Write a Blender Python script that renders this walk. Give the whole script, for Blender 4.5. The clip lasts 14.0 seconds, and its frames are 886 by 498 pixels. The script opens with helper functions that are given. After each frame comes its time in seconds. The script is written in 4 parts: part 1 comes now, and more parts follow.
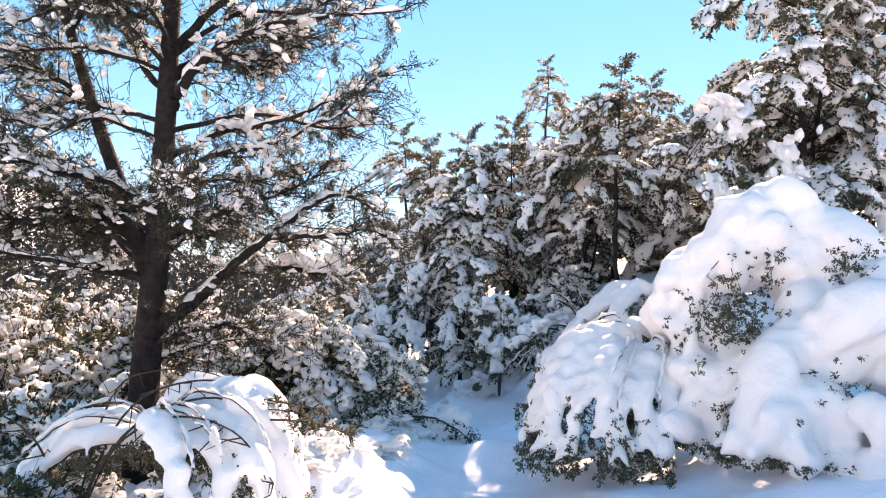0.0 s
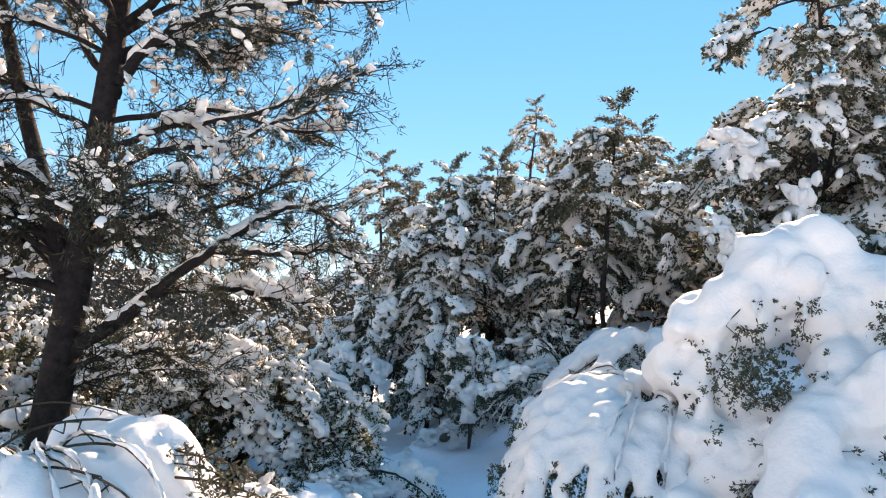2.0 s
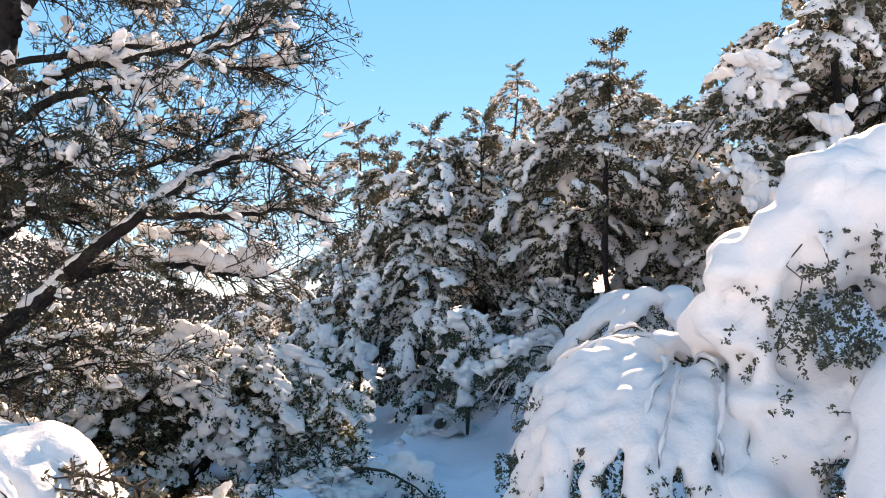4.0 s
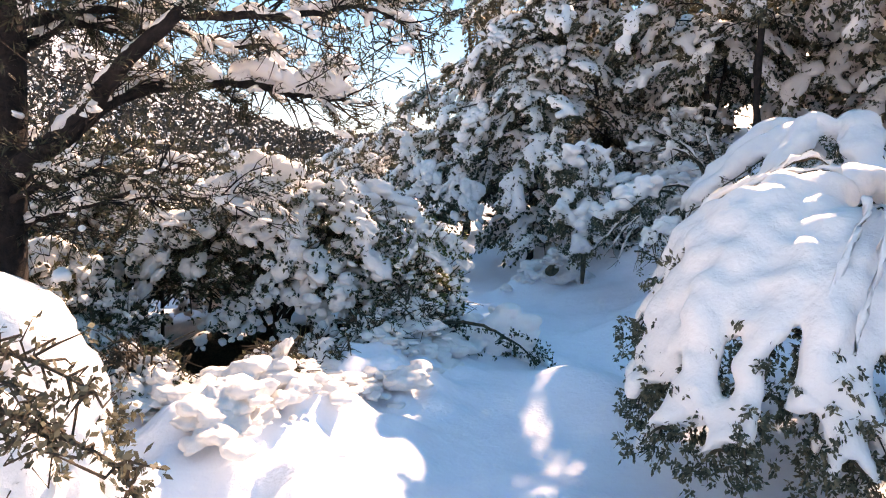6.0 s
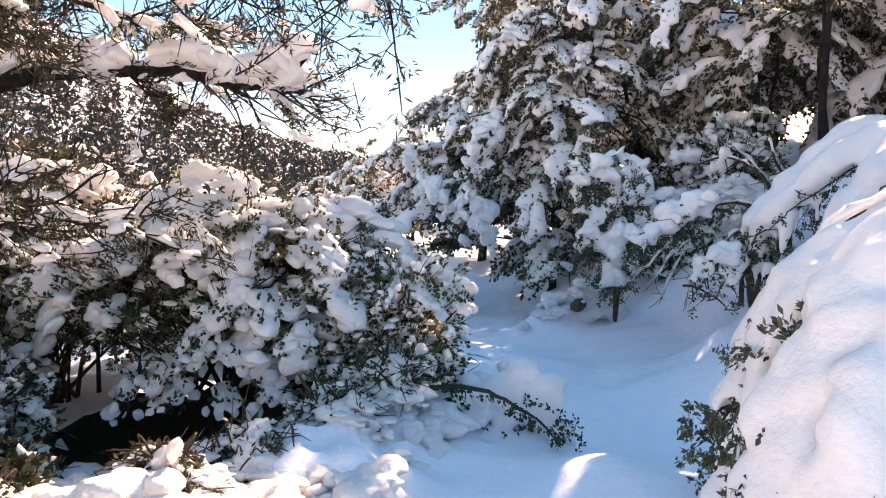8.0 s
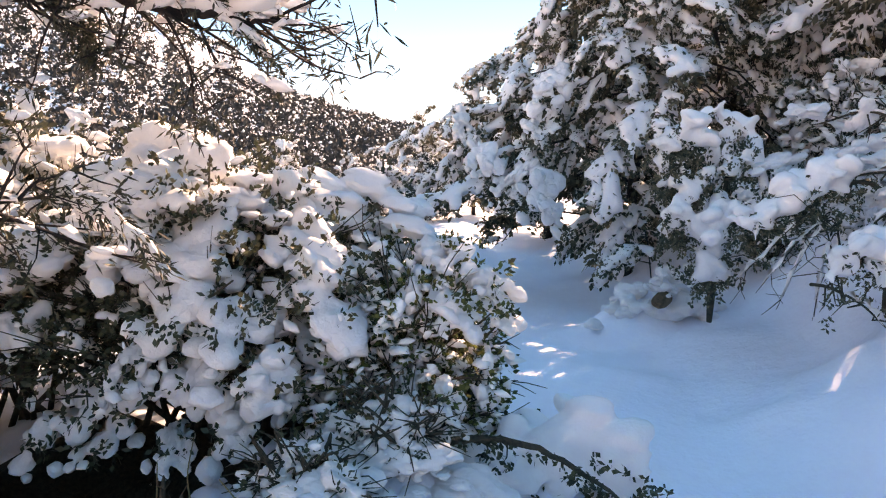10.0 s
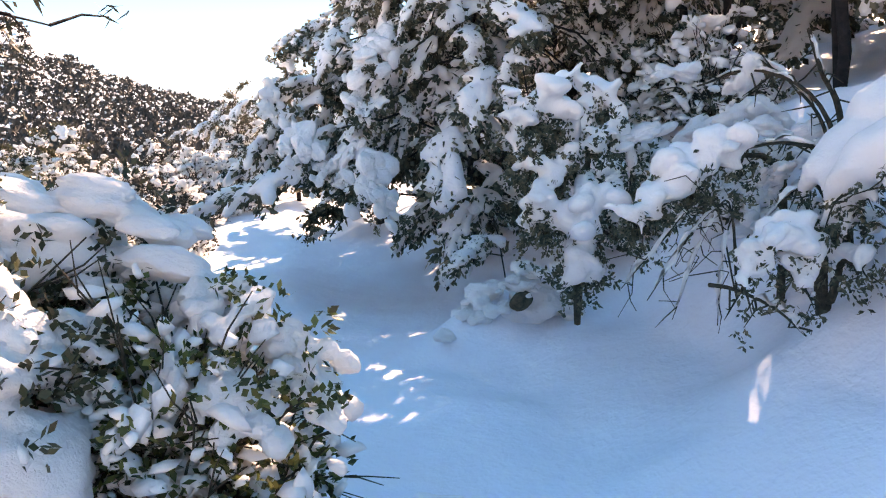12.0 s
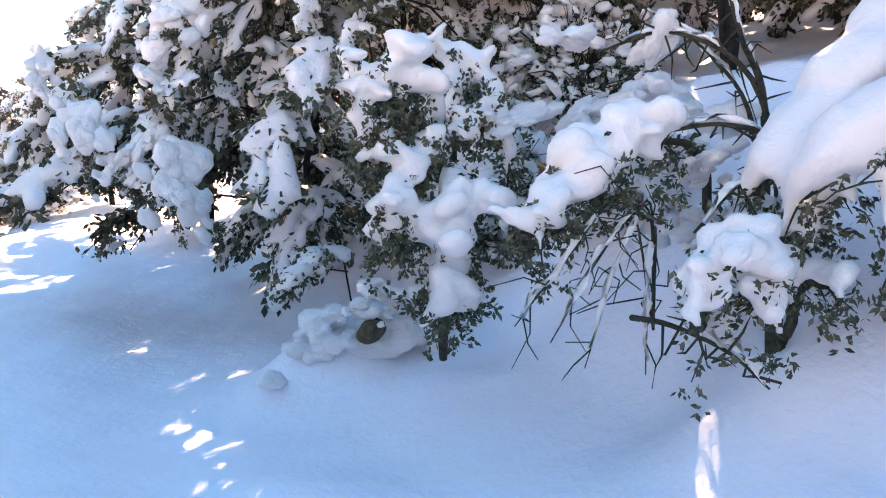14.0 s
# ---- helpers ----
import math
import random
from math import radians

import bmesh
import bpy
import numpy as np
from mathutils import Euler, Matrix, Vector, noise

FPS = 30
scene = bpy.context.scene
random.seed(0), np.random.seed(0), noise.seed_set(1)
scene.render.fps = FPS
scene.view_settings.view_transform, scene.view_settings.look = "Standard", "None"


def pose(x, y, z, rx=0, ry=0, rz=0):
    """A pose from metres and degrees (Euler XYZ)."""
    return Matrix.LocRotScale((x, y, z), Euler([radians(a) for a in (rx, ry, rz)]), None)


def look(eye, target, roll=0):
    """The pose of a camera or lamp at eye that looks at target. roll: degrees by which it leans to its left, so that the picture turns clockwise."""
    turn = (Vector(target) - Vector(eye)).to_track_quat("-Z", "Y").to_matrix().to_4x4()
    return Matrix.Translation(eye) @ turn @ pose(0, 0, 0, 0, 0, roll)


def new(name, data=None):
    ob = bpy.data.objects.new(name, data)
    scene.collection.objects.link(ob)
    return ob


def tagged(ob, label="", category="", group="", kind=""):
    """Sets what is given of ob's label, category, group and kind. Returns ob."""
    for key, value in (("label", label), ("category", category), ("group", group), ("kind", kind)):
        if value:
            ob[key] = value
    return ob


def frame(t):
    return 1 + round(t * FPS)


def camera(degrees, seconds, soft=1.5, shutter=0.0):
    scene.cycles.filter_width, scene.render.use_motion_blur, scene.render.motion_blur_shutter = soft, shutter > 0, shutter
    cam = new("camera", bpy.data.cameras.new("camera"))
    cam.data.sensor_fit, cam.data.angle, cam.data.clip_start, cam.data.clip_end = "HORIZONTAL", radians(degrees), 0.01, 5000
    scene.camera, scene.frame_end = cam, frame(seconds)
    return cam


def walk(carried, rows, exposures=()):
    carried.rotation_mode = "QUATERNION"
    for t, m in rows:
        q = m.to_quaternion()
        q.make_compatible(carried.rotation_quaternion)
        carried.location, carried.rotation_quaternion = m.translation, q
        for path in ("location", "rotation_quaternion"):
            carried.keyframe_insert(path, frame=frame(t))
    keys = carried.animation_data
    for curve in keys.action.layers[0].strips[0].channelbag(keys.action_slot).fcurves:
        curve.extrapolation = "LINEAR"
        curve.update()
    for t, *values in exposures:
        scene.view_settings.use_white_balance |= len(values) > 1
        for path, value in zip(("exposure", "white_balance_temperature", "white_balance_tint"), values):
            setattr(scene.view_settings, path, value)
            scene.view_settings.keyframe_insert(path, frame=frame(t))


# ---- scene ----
cam = camera(61.0, 14.0, 1.1)
PATH = [
    (0, (0.03, 0.09, 1.443), (0.021, 2.085, 1.579), 0.2),
    (0.5, (-0.003, 0.312, 1.421), (0.026, 2.306, 1.583), 0.1),
    (1, (-0.06, 0.559, 1.433), (0.177, 2.533, 1.645), 0.8),
    (1.5, (-0.006, 0.807, 1.406), (0.159, 2.791, 1.596), 1.4),
    (2, (0.05, 1.06, 1.411), (0.1, 3.044, 1.659), 3.6),
    (2.2, (0.053, 1.171, 1.411), (0.073, 3.155, 1.662), 1.7),
    (4.3, (0.098, 2.263, 1.29), (0.195, 4.252, 1.475), 0.5),
    (4.5, (0.102, 2.346, 1.283), (0.186, 4.341, 1.397), 2.4),
    (5, (0.21, 2.589, 1.269), (0.142, 4.587, 1.31), 3.5),
    (5.5, (0.188, 2.876, 1.234), (0.024, 4.868, 1.147), 3.3),
    (6, (0.185, 3.173, 1.25), (-0.029, 5.15, 1.036), 0.8),
    (6.5, (0.277, 3.472, 1.249), (-0.064, 5.429, 1.018), 4.1),
    (7, (0.239, 3.791, 1.227), (-0.016, 5.764, 1.023), 2.5),
    (7.2, (0.21, 3.94, 1.23), (-0.008, 5.922, 1.07), 1.2),
    (9.3, (0.277, 5.257, 1.186), (-0.108, 7.207, 0.966), 0.2),
    (9.5, (0.299, 5.387, 1.214), (-0.081, 7.33, 0.932), 0.6),
    (10, (0.183, 5.668, 1.201), (-0.275, 7.6, 0.962), -0.1),
    (10.5, (0.131, 5.916, 1.24), (-0.174, 7.861, 0.891), -3.0),
    (11, (0.14, 6.211, 1.249), (-0.321, 8.128, 0.915), -0.3),
    (11.5, (0.113, 6.454, 1.228), (-0.221, 8.39, 0.854), 0.1),
    (12, (0.078, 6.744, 1.237), (0.052, 8.72, 0.926), -2.4),
    (12.5, (0.138, 7.052, 1.208), (0.153, 9.046, 1.058), -2.8),
    (13, (0.136, 7.323, 1.175), (0.282, 9.299, 0.899), -2.8),
    (13.5, (0.093, 7.565, 1.168), (0.579, 9.483, 0.877), -0.1),
    (14, (0.168, 7.772, 1.134), (0.544, 9.711, 0.817), -1.5),
]
EXPOSURES = [(0.0, 2.45, 12700, 37), (1.0, 2.33, 12500, 36), (2.2, 2.1, 11900, 27), (4.5, 2.24, 12800, 35), (6.5, 2.46, 13500, 38), (9.5, 2.62, 14700, 43), (11.4, 2.65, 14200, 42), (12.4, 2.8, 12900, 37), (14.0, 3.1, 13800, 43)]
walk(cam, [(t, look(eye, target, roll)) for t, eye, target, roll in PATH], EXPOSURES)

# ---- light ----
SUN_AZ, SUN_EL = 20.0, 32.5      # degrees to the right of +y, and above the horizon
world = bpy.data.worlds.new("winter_sky")
scene.world = world
world.use_nodes = True
wn = world.node_tree
sky = wn.nodes.new("ShaderNodeTexSky")
sky.sky_type = "NISHITA"
sky.sun_disc = False
sky.sun_elevation = radians(SUN_EL)
sky.sun_rotation = radians(SUN_AZ)
sky.altitude, sky.air_density, sky.dust_density, sky.ozone_density = 1800, 0.7, 0.0, 3.2
even = wn.nodes.new("ShaderNodeGamma")   # thin mountain air: little brightening towards the horizon
even.inputs["Gamma"].default_value = 0.4
clear = wn.nodes.new("ShaderNodeHueSaturation")   # a very clear winter blue
clear.inputs["Saturation"].default_value = 2.25
wn.links.new(sky.outputs[0], even.inputs["Color"])
wn.links.new(even.outputs[0], clear.inputs["Color"])
wn.links.new(clear.outputs[0], wn.nodes["Background"].inputs[0])
wn.nodes["Background"].inputs[1].default_value = 0.205
sun = new("sun", bpy.data.lights.new("sun", "SUN"))
sun.data.energy, sun.data.angle, sun.data.color = 3.1, radians(0.6), (1.0, 0.99, 0.975)
sun_way = Vector((math.sin(radians(SUN_AZ)) * math.cos(radians(SUN_EL)),
                  math.cos(radians(SUN_AZ)) * math.cos(radians(SUN_EL)), math.sin(radians(SUN_EL))))
sun.matrix_world = look((0, 0, 30), Vector((0, 0, 30)) - sun_way)


# ---- materials ----
def material(name, rough=0.7, spec=0.3):
    m = bpy.data.materials.new(name)
    m.use_nodes = True
    b = m.node_tree.nodes["Principled BSDF"]
    b.inputs["Roughness"].default_value = rough
    b.inputs["Specular IOR Level"].default_value = spec
    return m, m.node_tree, b


def node(tree, kind, **values):
    n = tree.nodes.new(kind)
    for key, value in values.items():
        n.inputs[key.replace("_", " ")].default_value = value
    return n


def ramp(tree, source, stops):
    r = tree.nodes.new("ShaderNodeValToRGB")
    while len(r.color_ramp.elements) < len(stops):
        r.color_ramp.elements.new(0.5)
    for e, (at, col) in zip(r.color_ramp.elements, stops):
        e.position, e.color = at, (*col, 1)
    tree.links.new(source, r.inputs[0])
    return r.outputs[0]


def noise_tex(tree, scale, detail=4, rough=0.6, coord="Object"):
    c = tree.nodes.new("ShaderNodeTexCoord")
    n = node(tree, "ShaderNodeTexNoise", Scale=scale, Detail=detail, Roughness=rough)
    tree.links.new(c.outputs[coord], n.inputs["Vector"])
    return n.outputs["Fac"]


def bump(tree, b, height, strength, distance, below=None):
    n = node(tree, "ShaderNodeBump", Strength=strength, Distance=distance)
    tree.links.new(height, n.inputs["Height"])
    if below is not None:
        tree.links.new(below, n.inputs["Normal"])
    tree.links.new(n.outputs[0], b.inputs["Normal"])
    return n.outputs[0]


def snow_material(name, tint, through_light=0.0):
    m, t, b = material(name, 0.55, 0.25)
    col = ramp(t, noise_tex(t, 1.7), [(0.3, [c * 0.95 for c in tint]), (0.7, tint)])
    t.links.new(col, b.inputs["Base Color"])
    low = bump(t, b, noise_tex(t, 9, 3), 0.4, 0.03)
    low = bump(t, b, noise_tex(t, 34, 4, 0.65), 0.4, 0.012, low)
    bump(t, b, noise_tex(t, 160, 3), 0.3, 0.004, low)
    if through_light:
        lit = t.nodes.new("ShaderNodeBsdfTranslucent")
        t.links.new(col, lit.inputs["Color"])
        mix = node(t, "ShaderNodeMixShader", Fac=through_light)
        t.links.new(b.outputs[0], mix.inputs[1])
        t.links.new(lit.outputs[0], mix.inputs[2])
        t.links.new(mix.outputs[0], t.nodes["Material Output"].inputs["Surface"])
    return m


def leaf_material(name, dark, light, gloss, through_light=0.3):
    m, t, b = material(name, gloss, 0.35)
    geo = t.nodes.new("ShaderNodeNewGeometry")
    col = ramp(t, geo.outputs["Random Per Island"], [(0.0, dark), (0.75, light), (1.0, [c * 1.5 for c in light])])
    t.links.new(col, b.inputs["Base Color"])
    lit = t.nodes.new("ShaderNodeBsdfTranslucent")
    t.links.new(col, lit.inputs["Color"])
    mix = node(t, "ShaderNodeMixShader", Fac=through_light)
    t.links.new(b.outputs[0], mix.inputs[1])
    t.links.new(lit.outputs[0], mix.inputs[2])
    t.links.new(mix.outputs[0], t.nodes["Material Output"].inputs["Surface"])
    return m


def bark_material(name, dark, light, scale=14):
    m, t, b = material(name, 0.9, 0.15)
    n = noise_tex(t, scale, 6, 0.7)
    t.links.new(ramp(t, n, [(0.3, dark), (0.7, light)]), b.inputs["Base Color"])
    bump(t, b, n, 0.9, 0.03)
    return m


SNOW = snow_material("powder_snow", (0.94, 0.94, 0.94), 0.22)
# The blue cast of open shade is tinted into the ground's base colour.
SNOW_GROUND = snow_material("shade_blue_ground_snow", (0.84, 0.895, 0.96))
NEEDLES = leaf_material("juniper_sprays", (0.034, 0.035, 0.024), (0.125, 0.118, 0.082), 0.65)
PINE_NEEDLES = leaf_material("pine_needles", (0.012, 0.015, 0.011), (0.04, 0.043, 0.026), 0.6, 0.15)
OAK = leaf_material("holm_oak_leaves", (0.02, 0.022, 0.014), (0.062, 0.064, 0.034), 0.4, 0.2)
OAK_YOUNG = leaf_material("young_oak_leaves", (0.028, 0.032, 0.014), (0.105, 0.12, 0.036), 0.4, 0.35)
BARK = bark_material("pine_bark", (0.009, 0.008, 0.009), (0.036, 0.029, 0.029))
TWIG = bark_material("twig_bark", (0.03, 0.024, 0.02), (0.11, 0.085, 0.065), 30)
SCRUB = leaf_material("hillside_scrub", (0.018, 0.02, 0.019), (0.046, 0.048, 0.045), 0.8, 0.04)
OLD_WOOD = bark_material("weathered_wood", (0.05, 0.035, 0.025), (0.2, 0.14, 0.1), 18)
# Soil brown taken darker, so the colour also holds the hollow's shade.
SHADED_LITTER = bark_material("shade_darkened_litter", (0.012, 0.01, 0.008), (0.075, 0.055, 0.04), 40)
STRAW = bark_material("dry_straw", (0.16, 0.12, 0.06), (0.34, 0.27, 0.15), 60)


# ---- mesh tools ----
def sheet(name, V, F, mat, parent=None, smooth=True, label=""):
    """One mesh object out of an array of vertices and one of faces with equal corners."""
    V, F = np.asarray(V, dtype=np.float32), np.asarray(F, dtype=np.int32)
    me = bpy.data.meshes.new(name)
    me.vertices.add(len(V))
    me.vertices.foreach_set("co", V.ravel())
    k = F.shape[1]
    me.loops.add(F.size)
    me.loops.foreach_set("vertex_index", F.ravel())
    me.polygons.add(len(F))
    me.polygons.foreach_set("loop_start", np.arange(0, F.size, k, dtype=np.int32))
    me.polygons.foreach_set("loop_total", np.full(len(F), k, dtype=np.int32))
    me.polygons.foreach_set("use_smooth", np.full(len(F), smooth, dtype=bool))
    me.update(calc_edges=True)
    me.materials.append(mat)
    ob = new(name, me)
    if parent is not None:
        ob.parent = parent
    return tagged(ob, label)


def joined(parts):
    V, F, n = [], [], 0
    for v, f in parts:
        V.append(v)
        F.append(np.asarray(f) + n)
        n += len(v)
    return np.concatenate(V), np.concatenate(F)


def tube(points, radii, sides=7):
    """A tapered round branch along a line of points."""
    P = np.asarray(points, float)
    R = np.broadcast_to(np.asarray(radii, float), (len(P),))
    T = np.gradient(P, axis=0)
    T /= np.linalg.norm(T, axis=1)[:, None] + 1e-9
    ref = np.where(np.abs(T[:, 2:3]) > 0.9, [[1.0, 0, 0]], [[0, 0, 1.0]])
    A = np.cross(T, ref)
    A /= np.linalg.norm(A, axis=1)[:, None] + 1e-9
    B = np.cross(T, A)
    a = np.arange(sides) * 2 * np.pi / sides
    V = (P[:, None] + R[:, None, None] * (np.cos(a)[None, :, None] * A[:, None] + np.sin(a)[None, :, None] * B[:, None])).reshape(-1, 3)
    i = np.arange(len(P) - 1)[:, None] * sides
    j = np.arange(sides)[None]
    k = (j + 1) % sides
    return V, np.stack([i + j, i + k, i + sides + k, i + sides + j], -1).reshape(-1, 4)


def spline(points, n=12):
    """A smooth line through a few points."""
    P = np.asarray(points, float)
    Q = np.vstack([2 * P[0] - P[1], P, 2 * P[-1] - P[-2]])
    out = []
    for i in range(len(P) - 1):
        a, b, c, d = Q[i:i + 4]
        for s in np.linspace(0, 1, n, endpoint=False):
            out.append(0.5 * (2 * b + (c - a) * s + (2 * a - 5 * b + 4 * c - d) * s * s + (3 * b - a - 3 * c + d) * s ** 3))
    out.append(P[-1])
    return np.array(out)


def ball(level):
    bm = bmesh.new()
    bmesh.ops.create_icosphere(bm, subdivisions=level, radius=1)
    V = np.array([v.co[:] for v in bm.verts])
    F = np.array([[v.index for v in f.verts] for f in bm.faces])
    bm.free()
    return V, F


BALLS = {k: ball(k) for k in (1, 2, 3)}


def unit(v):
    v = np.asarray(v, float)
    return v / (np.linalg.norm(v, axis=-1, keepdims=True) + 1e-9)


def pads(rng, centres, ways, sizes, level=2, rough=0.2, flat=0.55):
    """Lumps of snow: centres, the way each one stretches, and its three half-sizes (along, across, up)."""
    S, F = BALLS[level]
    C, W, R = np.asarray(centres, float), unit(ways), np.asarray(sizes, float)
    side = unit(np.cross(W, np.array([0, 0, 1.0]) + 0.001))
    up = np.cross(side, W)
    k = rng.normal(0, 1, (len(C), 4, 3)) * np.array([1.6, 2.2, 3.4, 4.6])[None, :, None]
    ph = rng.uniform(0, 6.3, (len(C), 4))
    amp = rough * np.array([0.5, 0.45, 0.35, 0.25])
    d = 1 + (np.sin(np.einsum("mkj,nj->mnk", k, S) + ph[:, None]) * amp).sum(-1)
    L = S[None] * d[..., None]
    low = L[..., 2] < 0
    L[..., 2] = np.where(low, L[..., 2] * flat, L[..., 2])
    L = L * R[:, None]
    V = C[:, None] + L[..., :1] * W[:, None] + L[..., 1:2] * side[:, None] + L[..., 2:] * up[:, None]
    n = len(S)
    return V.reshape(-1, 3), (F[None] + (np.arange(len(C)) * n)[:, None, None]).reshape(-1, 3)


def blades(rng, centres, ways, n, length, width, spread, lift=0.0):
    """n pointed leaves or needles round each centre, along its way."""
    C, W = np.repeat(np.asarray(centres, float), n, 0), np.repeat(unit(ways), n, 0)
    D = unit(W + rng.normal(0, spread, W.shape) + np.array([0, 0, lift]))
    A = unit(np.cross(D, rng.normal(0, 1, D.shape)))
    L = (length * rng.uniform(0.6, 1.3, len(C)))[:, None]
    B = C + rng.normal(0, length * 0.35, C.shape)
    w = (width * rng.uniform(0.7, 1.3, len(C)))[:, None]
    V = np.stack([B, B + D * L * 0.5 + A * w, B + D * L, B + D * L * 0.5 - A * w], 1).reshape(-1, 3)
    return V, np.arange(len(V)).reshape(-1, 4)


def thing(name, at, label, category, group=""):
    ob = new(name)
    ob.location = at
    ob.empty_display_size = 0.1
    return tagged(ob, label, category, group)


def under(ob, V):
    """World places as places under the thing."""
    return np.asarray(V, float) - np.array(ob.location)


# ---- ground ----
def smooth_step(a, b, v):
    s = np.clip((v - a) / (b - a), 0, 1)
    return s * s * (3 - 2 * s)


RIDGE_AZ = np.array([-180, -70, -50, -40, -35, -32, -30, -28, -26.5, -25, -22, -18, -14, -8, 0, 20, 60, 120, 180.0])
RIDGE_EL = np.array([4, 12, 12.5, 11, 8.8, 7.6, 6.9, 6.2, 5.7, 5.0, 3.8, 2.7, 2.0, 2.5, 4, 9, 10, 5, 4.0])
MOUNDS = [  # x, y, height, half-widths
    (-0.7, 7.95, 0.13, 0.42, 0.35), (-1.35, 8.1, 0.02, 0.3, 0.3), (-0.55, 7.3, 0.14, 0.4, 0.45), (-0.1, 8.45, 0.12, 0.35, 0.25),
    (0.52, 7.65, 0.2, 0.45, 0.4), (0.25, 11.6, 0.26, 0.34, 0.28), (0.55, 11.85, 0.2, 0.25, 0.2), (-1.5, 6.2, 0.15, 0.6, 0.6),
    (1.5, 9.0, 0.16, 0.5, 0.5), (1.5, 9.75, 0.2, 0.4, 0.3), (2.2, 11.4, 0.2, 0.7, 0.8), (0.9, 10.8, 0.1, 0.5, 0.4), (1.0, 8.6, -0.1, 0.2, 0.2),
    (-1.85, 8.2, -0.22, 0.55, 0.45), (-0.9, 6.5, 0.12, 0.35, 0.4), (0.75, 9.4, 0.07, 0.25, 0.2), (0.25, 10.3, 0.06, 0.3, 0.25),
]


def ground_z(x, y):
    x, y = np.asarray(x, float), np.asarray(y, float)
    z = np.interp(y, [-40, 0, 4, 7, 9, 12, 16, 30, 60], [0.5, 0.0, -0.06, -0.12, -0.14, -0.2, -0.1, 0.1, 0.0])
    mid = np.interp(y, [-5, 6, 9, 12, 16, 30], [0.1, 0.3, 0.3, -0.3, -1.2, -3.5])
    d = x - mid
    bank = smooth_step(7.6, 9.6, y)
    z = z + (0.24 + 0.08 * bank) * np.clip(d - 0.5, 0, 0.8) + (0.22 + 0.62 * bank) * np.clip(d - 1.3, 0, 1.4) + 0.22 * np.clip(d - 2.7, 0, 12) + 0.08 * np.clip(d - 14.7, 0, 30)
    z = z + 0.12 * smooth_step(-0.3, -0.9, d) - 0.16 * np.clip(-d - 1.6, 0, 26)
    for mx, my, h, sx, sy in MOUNDS:
        z = z + h * np.exp(-((x - mx) / sx) ** 2 - ((y - my) / sy) ** 2)
    near = np.exp(-((x / 14) ** 2 + ((y - 6) / 18) ** 2))
    z = z + near * (0.042 * np.sin(2.3 * x + 1.1 * y) * np.sin(1.7 * y - 0.6 * x) + 0.028 * np.sin(5.1 * x - 2.2 * y + 1) * np.sin(4.3 * y + 1.9 * x)
                    + 0.008 * np.sin(11 * x + 4 * y) * np.sin(9 * y - 5 * x))
    left_bank = smooth_step(0.25, -0.35, x + 0.28 * (8.3 - y) * 0.6) * smooth_step(3.5, 5.5, y) * smooth_step(9.5, 8.5, y)
    z = z + left_bank * (0.075 * np.sin(6.3 * x + 2.9 * y + 0.4) * np.sin(5.2 * y - 3.1 * x + 1.3) + 0.045 * np.sin(15 * x - 6 * y) * np.sin(13 * y + 8 * x + 2) + 0.016 * np.sin(31 * x + 12 * y + 1) * np.sin(27 * y - 14 * x))
    r = np.hypot(x, y - 6)
    az = np.degrees(np.arctan2(x, y - 6))
    el = np.interp(az, RIDGE_AZ, RIDGE_EL)
    rise = r * np.tan(np.radians(el)) * (1 + 0.03 * np.sin(az * 1.9) + 0.02 * np.sin(az * 5.3))
    t = smooth_step(22, 190, r)
    far = z * (1 - t) + t * (1.2 + rise)
    far = far + np.interp(az, [-70, -45, -33, -28.6, -27.9, -20], [6, 5, 4.5, 4.2, 0, 0]) * smooth_step(172, 182, r)   # the rock step below the ridge
    return np.where(r < 210, far, 1.2 + 210 * np.tan(np.radians(el)) + np.interp(az, [-70, -45, -33, -28.6, -27.9, -20], [6, 5, 4.5, 4.2, 0, 0]) - (r - 210) * 0.12)


def axis(fine, step, reach):
    a = list(np.arange(fine[0], fine[1] + step / 2, step))
    s = step
    while a[-1] < reach:
        s *= 1.09
        a.append(a[-1] + min(s, 30))
    s = step
    while a[0] > -reach:
        s *= 1.09
        a.insert(0, a[0] - min(s, 30))
    return np.array(a)


gx, gy = axis((-3.5, 3.5), 0.05, 1500), axis((2.5, 13), 0.05, 1500)
GX, GY = np.meshgrid(gx, gy)
GV = np.stack([GX.ravel(), GY.ravel(), ground_z(GX, GY).ravel()], 1)
gi = (np.arange(len(gy) - 1)[:, None] * len(gx) + np.arange(len(gx) - 1)[None]).ravel()
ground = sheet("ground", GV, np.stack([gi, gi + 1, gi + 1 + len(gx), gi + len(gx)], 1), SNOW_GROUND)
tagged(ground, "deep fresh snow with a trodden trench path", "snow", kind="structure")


# ---- growing things ----
def flat_mesh(name, V, F, mats, smooth=True, slots=None):
    """Mesh data alone, to be shared by alike pieces."""
    ob = sheet(name, V, F, mats[0], None, smooth)
    me = ob.data
    bpy.data.objects.remove(ob)
    for m in mats[1:]:
        me.materials.append(m)
    if slots is not None:
        me.polygons.foreach_set("material_index", np.asarray(slots, dtype=np.int32))
    return me


